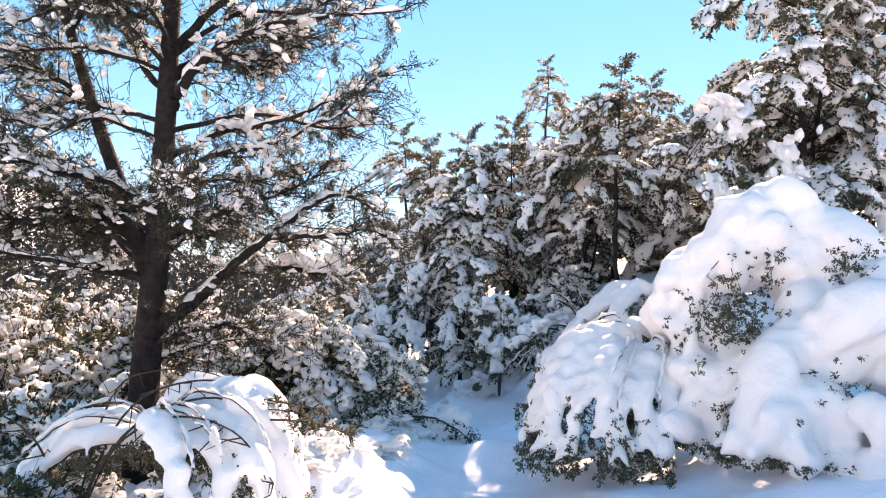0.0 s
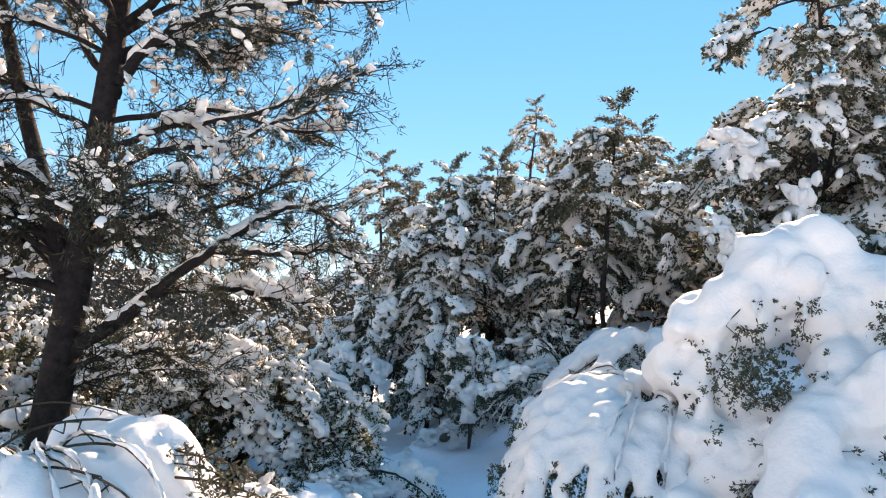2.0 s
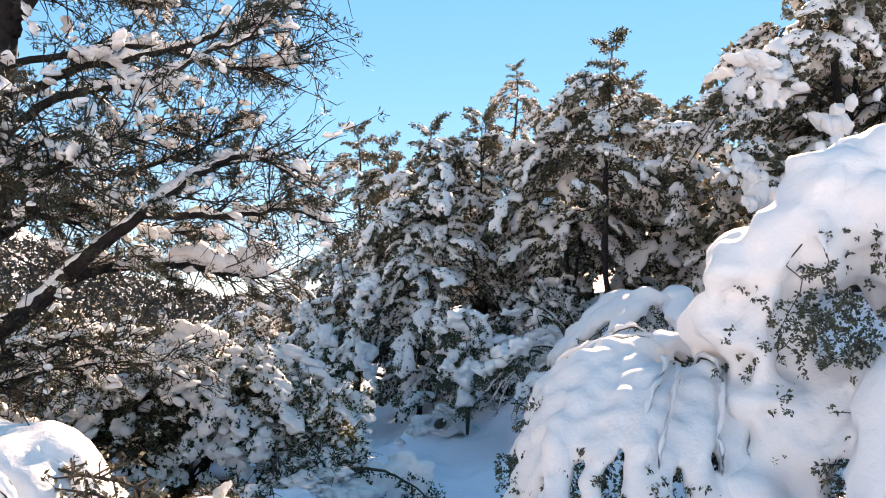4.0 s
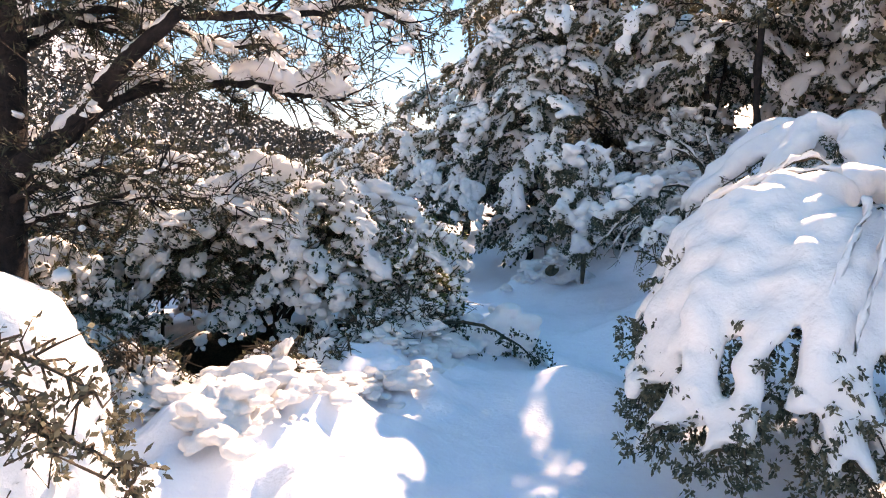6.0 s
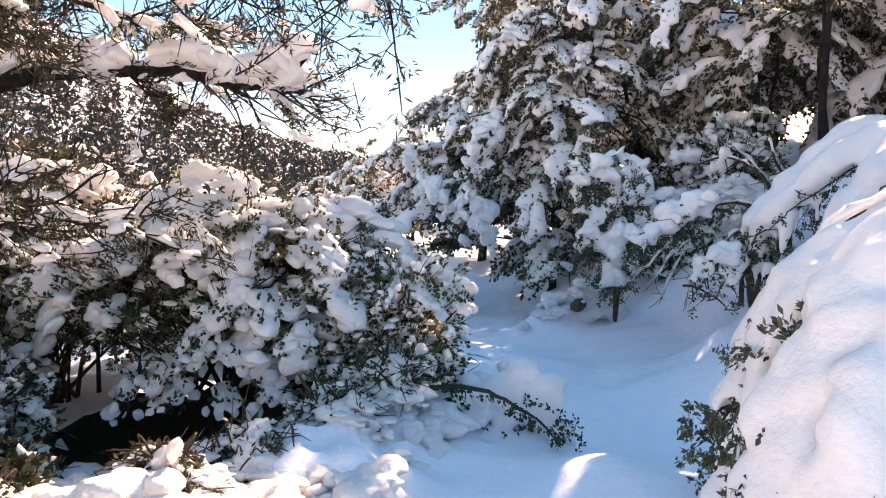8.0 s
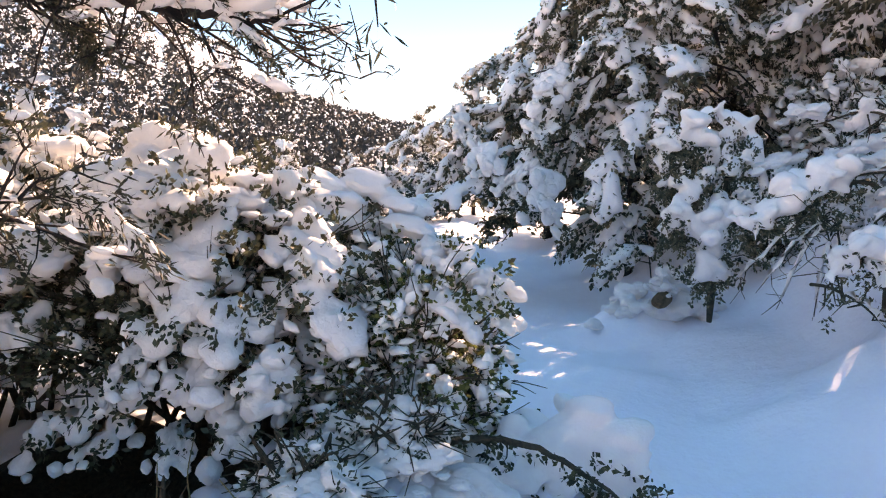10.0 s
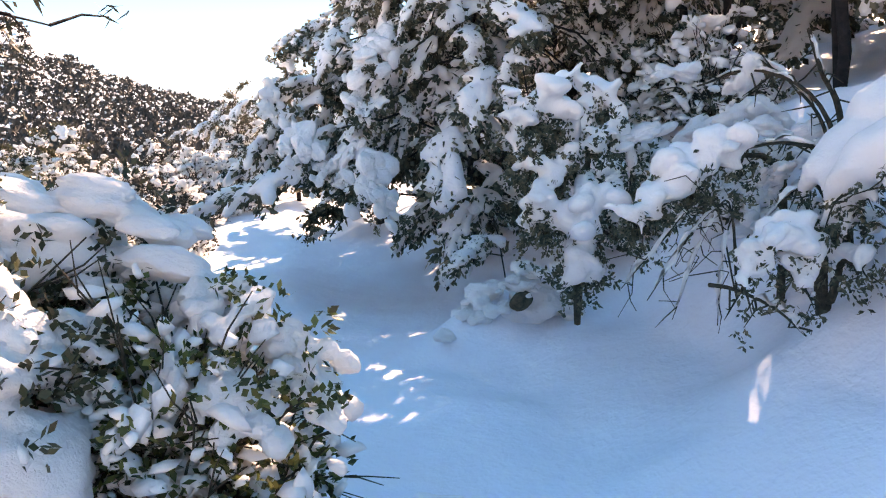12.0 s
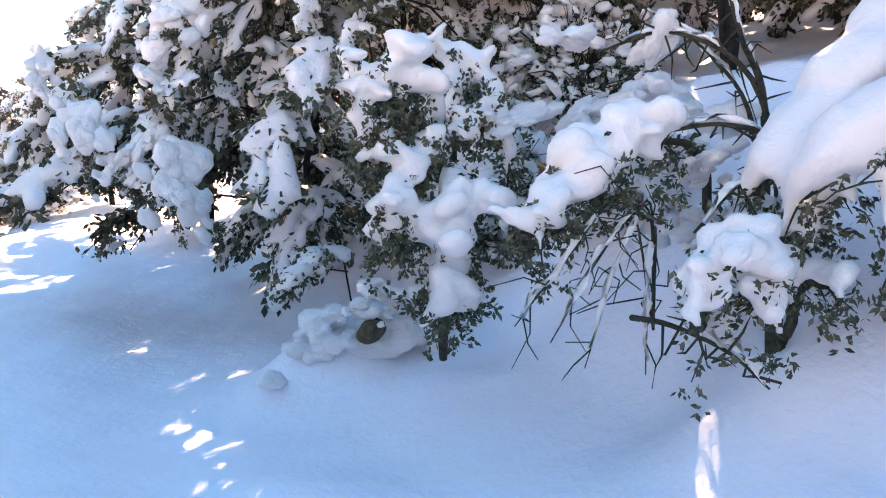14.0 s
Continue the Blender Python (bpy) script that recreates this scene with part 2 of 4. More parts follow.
def grown(V, F, voxel, rounds=3, rough=0.0, seed=0, freq=9.0, thin=1.0, crease=0.0):
    """Overlapping lumps grown together into one soft skin, with fine unevenness."""
    ob = sheet("lumps", V, F, SNOW)
    r = ob.modifiers.new("skin", "REMESH")
    r.mode, r.voxel_size = "VOXEL", voxel
    s = ob.modifiers.new("settled", "SMOOTH")
    s.iterations, s.factor = rounds, 0.5
    if thin < 1:
        t = ob.modifiers.new("thinned", "DECIMATE")
        t.ratio, t.use_collapse_triangulate = thin, True
    deps = bpy.context.evaluated_depsgraph_get()
    me = ob.evaluated_get(deps).to_mesh()
    P = np.empty(len(me.vertices) * 3)
    me.vertices.foreach_get("co", P)
    N = np.empty(len(me.vertices) * 3)
    me.vertices.foreach_get("normal", N)
    Q = np.empty(len(me.loops), dtype=np.int32)
    me.loops.foreach_get("vertex_index", Q)
    P, N, Q = P.reshape(-1, 3), N.reshape(-1, 3), Q.reshape(-1, 4 if thin >= 1 else 3)
    ob.evaluated_get(deps).to_mesh_clear()
    data = ob.data
    bpy.data.objects.remove(ob)
    bpy.data.meshes.remove(data)
    if rough:
        g = np.random.default_rng(seed)
        h = np.zeros(len(P))
        for k in range(7):
            h += np.sin(P @ (g.normal(0, 1, 3) * freq * (0.6 + 0.45 * k)) + g.uniform(0, 6.3)) / (1 + 0.5 * k)
        if crease:
            for k in range(3):
                a, b = (np.sin(P @ (g.normal(0, 1, 3) * freq * (1.1 + 0.5 * k)) + g.uniform(0, 6.3)) for _ in range(2))
                h += crease * (0.5 - np.minimum(np.abs(a), np.abs(b)) * -1.2 - 1.0)
        P = P + N * (h * rough)[:, None]
    return P, Q


def basis(at, way, size, flip=1.0, roll=0.0):
    """The pose of a piece that points along way."""
    x = Vector(way).normalized()
    y = Vector((0, 0, 1)).cross(x)
    y = y.normalized() if y.length > 1e-4 else Vector((0, 1, 0))
    z = x.cross(y)
    m = Matrix((x, y, z)).transposed().to_4x4()
    sx, sy, sz = (size, size, size) if np.isscalar(size) else size
    return Matrix.Translation(at) @ m @ Matrix.Rotation(roll, 4, "X") @ Matrix.Diagonal((sx, sy * flip, sz, 1))


def piece(name, me, parent, m, label=""):
    ob = new(name, me)
    ob.parent = parent
    ob.matrix_basis = m
    return tagged(ob, label)


def snow_lumps():
    """Single clumps of snow, about 1 across each way from the middle, lobed and nibbled where twigs hold them up."""
    out = []
    for k in range(14):
        rng = np.random.default_rng(700 + k)
        n = rng.integers(14, 26)
        c = rng.normal(0, 1, (n, 3)) * np.array([0.5, 0.4, 0.15])
        c[:, 2] -= 0.55 * (c[:, 0] ** 2 + c[:, 1] ** 2)
        s = rng.uniform(0.12, 0.4, n)[:, None] * np.array([[1.1, 1.0, 0.85]])
        V, F = pads(rng, c, rng.normal(0, 1, (n, 3)) * np.array([1, 1, 0.5]), s, 2, 0.25, 0.8)
        V, F = grown(V, F, 0.06, 1, 0.02, k, 8, 0.26, 1.6)
        out.append(flat_mesh("snow_clump", V, F, [SNOW]))
    return out


CLUMPS = snow_lumps()


def boughs(count, seed, leaf, needle, width, per, snow):
    """Sprays one unit long: a twig with side twigs and needles, and the strip of snow that lies on it."""
    out = []
    for k in range(count):
        rng = np.random.default_rng(seed + k)
        main = spline([(0, 0, 0), (0.35, rng.normal(0, 0.04), 0.05), (0.7, rng.normal(0, 0.06), -0.04), (1.0, rng.normal(0, 0.09), -0.27)], 3)
        lines = [main]
        for j in range(11):
            i = rng.integers(1, len(main))
            sgn = 1 if j % 2 else -1
            L = rng.uniform(0.2, 0.42) * (1.1 - 0.05 * i)
            e = main[i] + np.array([L * rng.uniform(0.45, 0.9), sgn * L * rng.uniform(0.4, 0.9), -L * rng.uniform(0.05, 0.55)])
            lines.append(np.array([main[i], (main[i] + e) / 2 + np.array([0, 0, 0.03]), e]))
        tw, tf = joined([tube(l, np.linspace(0.017 if n == 0 else 0.009, 0.004, len(l)), 3) for n, l in enumerate(lines)])
        C, W = [], []
        for l in lines:
            m = per if l is main else per // 2
            s = rng.uniform(0.25, 1, m) * (len(l) - 1)
            i = np.minimum(s.astype(int), len(l) - 2)
            C.append(l[i] + (l[i + 1] - l[i]) * (s - i)[:, None] + rng.normal(0, 0.03, (m, 3)))
            W.append(unit(l[i + 1] - l[i]))
        bv, bf = blades(rng, np.concatenate(C), np.concatenate(W) + np.array([0, 0, -0.15]), 2, needle, width, 0.6)
        V, F = joined([(tw, tf), (bv, bf)])
        bough = flat_mesh("bough", V, F, [TWIG, leaf], False, np.r_[np.zeros(len(tf)), np.ones(len(bf))])
        PC, PW, PS = [], [], []
        for l in lines:
            if l is not main and rng.uniform() > snow:
                continue
            m = 7 if l is main else 4
            a, b = (rng.uniform(0.15, 0.4), rng.uniform(0.75, 1.0)) if l is main else (0.35, 1.0)
            s = np.linspace(a, b, m) * (len(l) - 1)
            i = np.minimum(s.astype(int), len(l) - 2)
            q = l[i] + (l[i + 1] - l[i]) * (s - i)[:, None]
            r = (0.105 if l is main else 0.074) * rng.uniform(0.65, 1.35, m) * (0.6 + 0.6 * snow)
            PC.append(q + np.array([0, 0, 0.035]) + rng.normal(0, 0.012, (m, 3)))
            PW.append(l[i + 1] - l[i])
            PS.append(np.stack([r * 1.35, r, r * 0.75], 1))
        C = np.concatenate(C)
        bits = C[rng.integers(0, len(C), 46)] + np.array([0, 0, 0.02])
        PC.append(bits)
        PW.append(rng.normal(0, 1, bits.shape) + np.array([1, 0, -0.5]))
        PS.append(rng.uniform(0.025, 0.05, (len(bits), 1)) * np.array([[1.4, 1.0, 0.8]]))
        V, F = pads(rng, np.concatenate(PC), np.concatenate(PW), np.concatenate(PS), 1, 0.3, 0.8)
        V, F = grown(V, F, 0.045, 1, 0.008, k, 14, 0.17)
        out.append((bough, flat_mesh("snow_cap", V, F, [SNOW])))
    return out


JUNIPER_BOUGHS = boughs(8, 300, NEEDLES, 0.11, 0.03, 20, 0.75)
THIN_BOUGHS = boughs(6, 340, NEEDLES, 0.11, 0.03, 20, 0.4)
PINE_BOUGHS = boughs(6, 370, PINE_NEEDLES, 0.13, 0.013, 28, 0.35)


SUN_GAPS = np.array([(-0.24, 10.91, -0.14), (-0.2, 10.34, -0.14), (1.23, 10.05, 0.1), (1.27, 9.61, 0.1), (-1.2, 12.7, -0.2), (-0.35, 11.85, -0.2), (0.25, 11.5, 0.24), (-1.9, 13.9, -0.2)])


GAP_SIZE = np.array([1.0, 1.0, 0.85, 0.85, 0.8, 0.9, 0.9, 0.8])


def in_gap(p, near):
    """Whether a place lies in one of the open lanes through which the low sun reaches the path."""
    d = p - SUN_GAPS
    way = np.array(sun_way)
    s = d @ way
    return bool(np.any((np.linalg.norm(d - s[:, None] * way, axis=1) < near * GAP_SIZE) & (s > 0)))


def conifer(name, x, y, top_z, reach, seed, label, category="tree", group="", low=0.08, limbs=20, per=7, size=0.5, droop=0.35, snow=0.8,
            lean=(0, 0), trunk_r=None, slim=1.6, stems=1, kinds=None, top=1.0, marked=(), lift=0.3):
    """A snow-laden evergreen: one or more stems, limbs all round, and on them drooping boughs that carry snow."""
    rng = np.random.default_rng(seed)
    z0 = float(ground_z(x, y)) - 0.06
    height = top_z - z0 - 0.3 * size
    ob = thing(name, (x, y, z0), label, category, group)
    kinds = kinds or JUNIPER_BOUGHS
    hs = np.linspace(0, 1, 12)
    axes = []
    for k in range(stems):
        H = height * (1 if k == 0 else rng.uniform(0.6, 0.9))
        wob = np.cumsum(rng.normal(0, 0.012 * height, (12, 2)), 0) * 0.7
        spread = np.array([0, 0]) if k == 0 else rng.normal(0, 0.13, 2)
        a = np.stack([wob[:, 0] + (lean[0] + spread[0]) * hs * H, wob[:, 1] + (lean[1] + spread[1]) * hs * H, hs * H], 1)
        a[0, :2] = 0
        tr = (trunk_r or 0.011 * height + 0.02) * (1 if k == 0 else 0.7)
        sheet("trunk", *tube(a, tr * (1 - 0.9 * hs), 8), BARK, ob)
        axes.append((a, H, tr))
    for i in range(limbs):
        a, H, tr = axes[i % stems]
        h = low + (0.97 - low) * (i + rng.uniform()) / limbs
        u = (h - low) / (1 - low)
        prof = (1 - u ** slim) ** 0.85 * min(1, 0.75 + u * 1.5)
        L = max(0.18, reach * (0.1 + prof) * rng.uniform(0.5, 1.2))
        az = i * 2.4 + rng.normal(0, 0.4)
        root = np.array([np.interp(h, hs, a[:, k]) for k in range(3)])
        out = np.array([np.cos(az), np.sin(az), 0])
        s = np.linspace(0, 1, 6)
        rise = rng.uniform(0.15, 0.7)
        pts = root + s[:, None] * L * out * 0.85 + np.array([0, 0, 1]) * (L * (rise * s - (droop + rise * 0.7) * rng.uniform(0.7, 1.3) * s ** 2.3))[:, None]
        pts[1:] += np.cumsum(rng.normal(0, 0.03 * L, (5, 3)), 0)
        sheet("limb", *tube(pts, np.linspace(max(0.26 * tr, 0.01), 0.005, 6), 5), BARK, ob)
        n = max(4, int(round(per * (0.45 + 0.55 * L / reach))))
        for j in range(n):
            ss = 0.25 + 0.75 * (j + rng.uniform(0.2, 0.9)) / n
            at = np.array([np.interp(ss, s, pts[:, k]) for k in range(3)]) + rng.normal(0, 0.04, 3)
            turn = az + rng.normal(0, 0.8)
            way = (np.cos(turn), np.sin(turn), -rng.uniform(-0.15, 0.9) * (0.5 + droop))
            if at[2] < 0.6:
                at[2] = max(at[2], lift)
                way = (way[0], way[1], 0.08)
            sz = size * rng.uniform(0.55, 1.25) * (0.75 + 0.3 * (1 - u)) * (0.65 if at[2] < 0.6 else 1.0)
            thin = rng.uniform() > snow
            if in_gap(np.array(ob.location) + at + unit(np.array(way)) * sz * 0.45, 0.035 + 0.33 * sz):
                continue
            me, cap = (THIN_BOUGHS if thin else kinds)[rng.integers(0, 6)]
            b = piece("bough", me, ob, basis(at, way, sz, rng.choice([-1, 1]), rng.normal(0, 0.25)))
            if not thin or rng.uniform() < 0.65:
                piece("snow_cap", cap, b, Matrix.Identity(4))
    for a, H, tr in axes:
        for j in range(9):
            at = a[-1] - np.array([0, 0, 0.1 * j * size])
            az = j * 2.2 + rng.uniform()
            k = rng.integers(0, 6)
            b = piece("bough", THIN_BOUGHS[k][0], ob, basis(at, (np.cos(az) * (0.5 + 0.2 * j), np.sin(az) * (0.5 + 0.2 * j), 1.0 - 0.12 * j), size * top * rng.uniform(0.5, 0.8)))
            if j % 2:
                piece("snow_cap", THIN_BOUGHS[k][1], b, Matrix.Identity(4))
    for mx, my, mz, ms, fall in marked:
        way = unit(np.array([rng.normal(0, 0.4), -0.5, -fall]))
        for k in range(3):
            at = np.array([mx, my, mz]) - np.array(ob.location) + way * ms * (k - 1) * 0.55 + rng.normal(0, 0.12 * ms, 3)
            q = ms * (0.8, 0.7, 0.5)[k]
            piece("snow_clump", CLUMPS[rng.integers(0, 14)], ob, basis(at, way + rng.normal(0, 0.25, 3), (q * 1.1, q * 0.9, q * 0.75)))
            b = piece("bough", THIN_BOUGHS[k][0], ob, basis(at - np.array([0, -0.05, 0.08]), way * np.array([1, 1, 0.35]) + rng.normal(0, 0.3, 3), ms * rng.uniform(0.65, 1.0)))
    return ob


def crown_clump(ob, at, size, rng, tilt=0.35, out=None):
    me = CLUMPS[rng.integers(0, len(CLUMPS))]
    way = (rng.normal(0, 1), rng.normal(0, 1), rng.normal(0, tilt) - 0.15)
    if out is not None:   # draped outwards and down over the side of the crown
        way = (out[0] + rng.normal(0, 0.35), out[1] + rng.normal(0, 0.35), -0.9 * (1 - max(0.0, out[2])) + rng.normal(0, 0.2) * (1 - 0.8 * max(0.0, out[2])))
    return piece("snow_clump", me, ob, basis(at, way, (size * rng.uniform(0.85, 1.4), size * rng.uniform(0.75, 1.1), size * rng.uniform(0.6, 1.0))))


def bush(name, centre, radii, seed, label, leaf, leaf_len, leaf_w, per, clusters, lumps, lump, category="bush", group="", floor_open=0.0, stems=14, dust=8, marked=(), stem_r=0.018, poke=22):
    """A rounded shrub: stems that fork up from the foot, leaf clusters in an uneven shell, draped clumps of snow with leaves poking through."""
    rng = np.random.default_rng(seed)
    cx, cy, cz = centre
    zg = float(ground_z(cx, cy))
    ob = thing(name, (cx, cy, zg - 0.03), label, category, group)
    c0 = np.array([0, 0, cz - zg + 0.03])
    R = np.array(radii)

    def shell(n, inner, outer, lowest):
        u = unit(rng.normal(0, 1, (n * 4, 3)))
        u = u[u[:, 2] > lowest][:n]
        wave = 1 + 0.13 * np.sin(u @ np.array([4.1, 2.2, 3.0]) + seed) + 0.11 * np.sin(u @ np.array([-6, 7.1, 5.0]) + 2 * seed) + 0.07 * np.sin(u @ np.array([11, -9, 8.0]) + seed)
        p = c0 + u * R * (wave * rng.uniform(inner, outer, len(u)))[:, None]
        p[:, 2] = np.maximum(p[:, 2], 0.06)
        return u, p

    tw = []
    u, tips = shell(stems * 9, 0.7, 1.1, -0.35)
    for k, p in enumerate(tips):
        foot = np.array([rng.normal(0, 0.14 * R[0]), rng.normal(0, 0.14 * R[1]), 0])
        bend = foot * 0.4 + p * 0.6 + np.array([0, 0, 0.12]) + rng.normal(0, 0.05, 3)
        line = spline([foot, (foot + bend) / 2 + rng.normal(0, 0.04, 3), bend, p], 4)
        if k < stems:
            sheet("stem", *tube(line, np.linspace(stem_r, 0.003, 13), 6), TWIG, ob)
        else:
            tw.append(tube(line[5:], np.linspace(0.006, 0.002, len(line) - 5), 4))
            for _ in range(2):   # side twigs that reach out of the crown
                e = p + unit(u[k] + rng.normal(0, 0.6, 3)) * rng.uniform(0.05, 0.16)
                tw.append(tube(np.array([line[-3], (line[-3] + e) / 2 + rng.normal(0, 0.012, 3), e]), [0.003, 0.0025, 0.0014], 4))
    tagged(sheet("brushwood", *joined(tw), TWIG, ob), kind="stuff")
    ul, cl = shell(clusters, 0.45, 1.03, -0.75 + floor_open)
    us, c = shell(lumps, 0.82, 1.04, -0.2)
    LC, LW = [cl], [ul + np.array([0, 0, 0.1])]
    spots = [(p, lump * rng.uniform(0.4, 1.12) * (0.75 + 0.4 * max(0, d[2])), d) for p, d in zip(c, us)]
    spots += [(np.array([mx, my, mz]) - np.array(ob.location), ms, None) for mx, my, mz, ms in marked]
    for p, q, d in spots:
        d = unit((p - c0) / R) if d is None else d
        crown_clump(ob, p, q, rng, 0.5, d)
        w = unit(rng.normal(0, 1, (poke, 3)) + d * 0.7 + np.array([0, 0, -0.35]))
        LC.append(p + w * q * rng.uniform(0.55, 0.95, (poke, 1)) * np.array([1.0, 1.0, 0.7]))
        LW.append(w)
    tagged(sheet("foliage", *blades(rng, np.concatenate(LC), np.concatenate(LW), per, leaf_len, leaf_w, 0.9), leaf, ob, False), kind="stuff")
    pick = rng.integers(0, len(cl), lumps * dust)
    c2 = cl[pick] + rng.normal(0, 0.018, (len(pick), 3)) + np.array([0, 0, 0.012])
    s2 = leaf_len * rng.uniform(0.3, 0.85, len(c2)) * rng.choice([1.0, 1.0, 1.5], len(c2))
    tagged(sheet("snow_dusting", *pads(rng, c2, rng.normal(0, 1, c2.shape), np.stack([s2 * 1.3, s2, s2 * 0.7], 1), 1, 0.5), SNOW, ob, True), kind="stuff")
    return ob


def snow_strip(line, r, rng, fat=0.034):
    """Snow lying along the back of a limb: an uneven roll."""
    n = len(line)
    f = np.clip(np.abs(np.sin(np.linspace(0, rng.uniform(4, 9), n) + rng.uniform(0, 6))) + rng.normal(0, 0.25, n), 0.12, 1.4)
    f[0] = f[-1] = 0.05
    V, F = tube(line + np.array([0, 0, 1]) * (r * 0.55 + 0.02 * f)[:, None], r * 0.5 + fat * f, 9)
    c = np.repeat(line + np.array([0, 0, 1]) * (r * 0.55 + 0.02 * f)[:, None], 9, 0)
    V[:, 2] = c[:, 2] + (V[:, 2] - c[:, 2]) * 0.75
    return V + rng.normal(0, 0.006, V.shape), F


def laden(name, foot, arches, seed, label, thick, category="bush", voxel=0.026, fingers=2, leaf=NEEDLES, pillows=(), tufts=(), rounds=3, rough=0.006, leafy=26, leaf_len=0.028, leaf_w=0.0065, bare=0.2, fill=0, rims=0, droop=0.0, sprig=15):
    """A shrub bowed right down under snow: arching stems, thick snow grown together on their backs, sprays hanging below."""
    rng = np.random.default_rng(seed)
    zg = float(ground_z(foot[0], foot[1]))
    ob = thing(name, (foot[0], foot[1], zg - 0.05), label, category)
    o = np.array(ob.location)
    tw, PC, PW, PS, TC, TW = [], [], [], [], [], []
    if fill:   # lesser stems between neighbours, so that the snow closes over the back
        def bearing(a):
            return math.atan2(a[-1][1] - foot[1], a[-1][0] - foot[0])
        order = sorted(arches, key=bearing)
        more = []
        for a, b in zip(order, order[1:] + order[:1]):
            if len(a) == len(b) and abs((bearing(b) - bearing(a) + math.pi) % (2 * math.pi) - math.pi) < 1.1:
                for k in range(fill):
                    w = (k + 1) / (fill + 1) + rng.normal(0, 0.06)
                    mid = np.array(a, float) * (1 - w) + np.array(b, float) * w
                    mid[-1] += (mid[-2] - mid[-1]) * rng.uniform(0.0, droop + 0.2)
                    mid[1:4] += rng.normal(0, 0.025, (3, 3))
                    more.append([tuple(p) for p in mid])
        arches = list(arches) + more
    for k in range(rims):   # thin snowy stems that stand out of the back
        a = np.array(arches[rng.integers(0, len(arches))], float) - o
        line = spline(a + np.array([0, 0, 1]) * (thick * np.array([0.6, 1.35, 1.5, 1.35, 0.8])[:len(a)])[:, None], 8)[7:-5]
        line = line + np.cumsum(rng.normal(0, 0.006, line.shape), 0)
        tw.append(tube(line, np.linspace(0.006, 0.003, len(line)), 5))
        sheet("stem_snow", *snow_strip(line, np.full(len(line), 0.006), rng, 0.012), SNOW, ob, True)
    for arch in arches:
        line = spline([np.array(p, float) - o for p in arch], 8)
        line[4:] += np.cumsum(rng.normal(0, 0.006, (len(line) - 4, 3)), 0)
        sheet("stem", *tube(line - np.array([0, 0, 0.03]), np.linspace(0.02, 0.004, len(line)), 6), TWIG, ob)
        d = np.gradient(line, axis=0)
        n = len(line)
        s = np.linspace(0, 1, n)
        fat = thick * (0.55 + 0.55 * np.sin(np.pi * np.clip(s * 0.9 + 0.1, 0, 1))) * rng.uniform(0.7, 1.3, n)
        keep = s > bare
        PC.append(line[keep] + np.array([0, 0, 0.35 * thick]) + rng.normal(0, thick * 0.12, (keep.sum(), 3)))
        PW.append(d[keep])
        PS.append(np.stack([fat * 1.2, fat, fat * 0.72], 1)[keep])
        for _ in range(fingers * 3):
            i = rng.integers(n // 3, n)
            side = unit(np.cross(d[i], [0, 0, 1])) * rng.choice([-1, 1])
            end = line[i] + side * thick * rng.uniform(0.6, 2.0) + unit(d[i]) * thick * 0.8 + np.array([0, 0, -thick * rng.uniform(0.6, 2.6)])
            end[2] = max(end[2], 0.1)
            f = spline([line[i], (line[i] + end) / 2 + np.array([0, 0, thick * 0.35]), end], 4)
            tw.append(tube(f - np.array([0, 0, 0.02]), np.linspace(0.008, 0.002, len(f)), 4))
            ext = f[-1] + (f[-1] - f[-2]) * rng.uniform(0.6, 2.0) + rng.normal(0, 0.03, 3)
            tw.append(tube(np.array([f[-1], (f[-1] + ext) / 2 + rng.normal(0, 0.01, 3), ext]), [0.003, 0.0025, 0.0015], 4))
            PC.append(f[2:] + np.array([0, 0, 0.02]))
            PW.append(np.gradient(f, axis=0)[2:])
            q = thick * np.linspace(0.55, 0.22, len(f) - 2) * rng.uniform(0.7, 1.3)
            PS.append(np.stack([q * 1.3, q * 0.85, q * 0.7], 1))
            TC.append(f[3:] + rng.normal(0, 0.04, (len(f) - 3, 3)) - np.array([0, 0, 0.06]))
            TW.append(np.gradient(f, axis=0)[3:] + np.array([0, 0, -0.02]))
            TC.append(ext[None] + rng.normal(0, 0.025, (3, 3)))
            TW.append(np.repeat((ext - f[-1])[None], 3, 0))
        for sgn in (-1, 1) if thick > 0.1 else ():
            a0 = rng.integers(n // 4, n // 2)
            lat = unit(np.cross(d, np.array([[0, 0, 1.0]]))) * sgn
            side_line = line + lat * (thick * np.linspace(0.3, 1.25, n))[:, None] - np.array([0, 0, 1]) * (thick * np.linspace(0.0, 0.5, n))[:, None]
            side_line = side_line[a0:] + np.cumsum(rng.normal(0, 0.007, (n - a0, 3)), 0)
            side_line[:, 2] = np.maximum(side_line[:, 2], 0.04)
            tw.append(tube(side_line, np.linspace(0.007, 0.002, n - a0), 4))
            for _ in range(5):
                i = rng.integers(1, n - a0)
                e = side_line[i] + lat[a0 + i] * rng.uniform(0.03, 0.12) + rng.normal(0, 0.04, 3)
                tw.append(tube(np.array([side_line[i], (side_line[i] + e) / 2 + rng.normal(0, 0.01, 3), e]), [0.004, 0.003, 0.0015], 4))
                TC.append(e[None])
                TW.append((e - side_line[i])[None])
            pick = rng.integers(0, n - a0, 8)
            TC.append(side_line[pick] + rng.normal(0, 0.02, (8, 3)))
            TW.append(lat[a0 + pick] + np.array([0, 0, -0.4]))
        k = rng.integers(n // 4, n, leafy)
        TC.append(line[k] + rng.normal(0, thick * 0.7, (leafy, 3)) * np.array([1, 1, 0.5]) - np.array([0, 0, thick * 1.5]))
        TW.append(d[k] + np.array([0, 0, -0.05]))
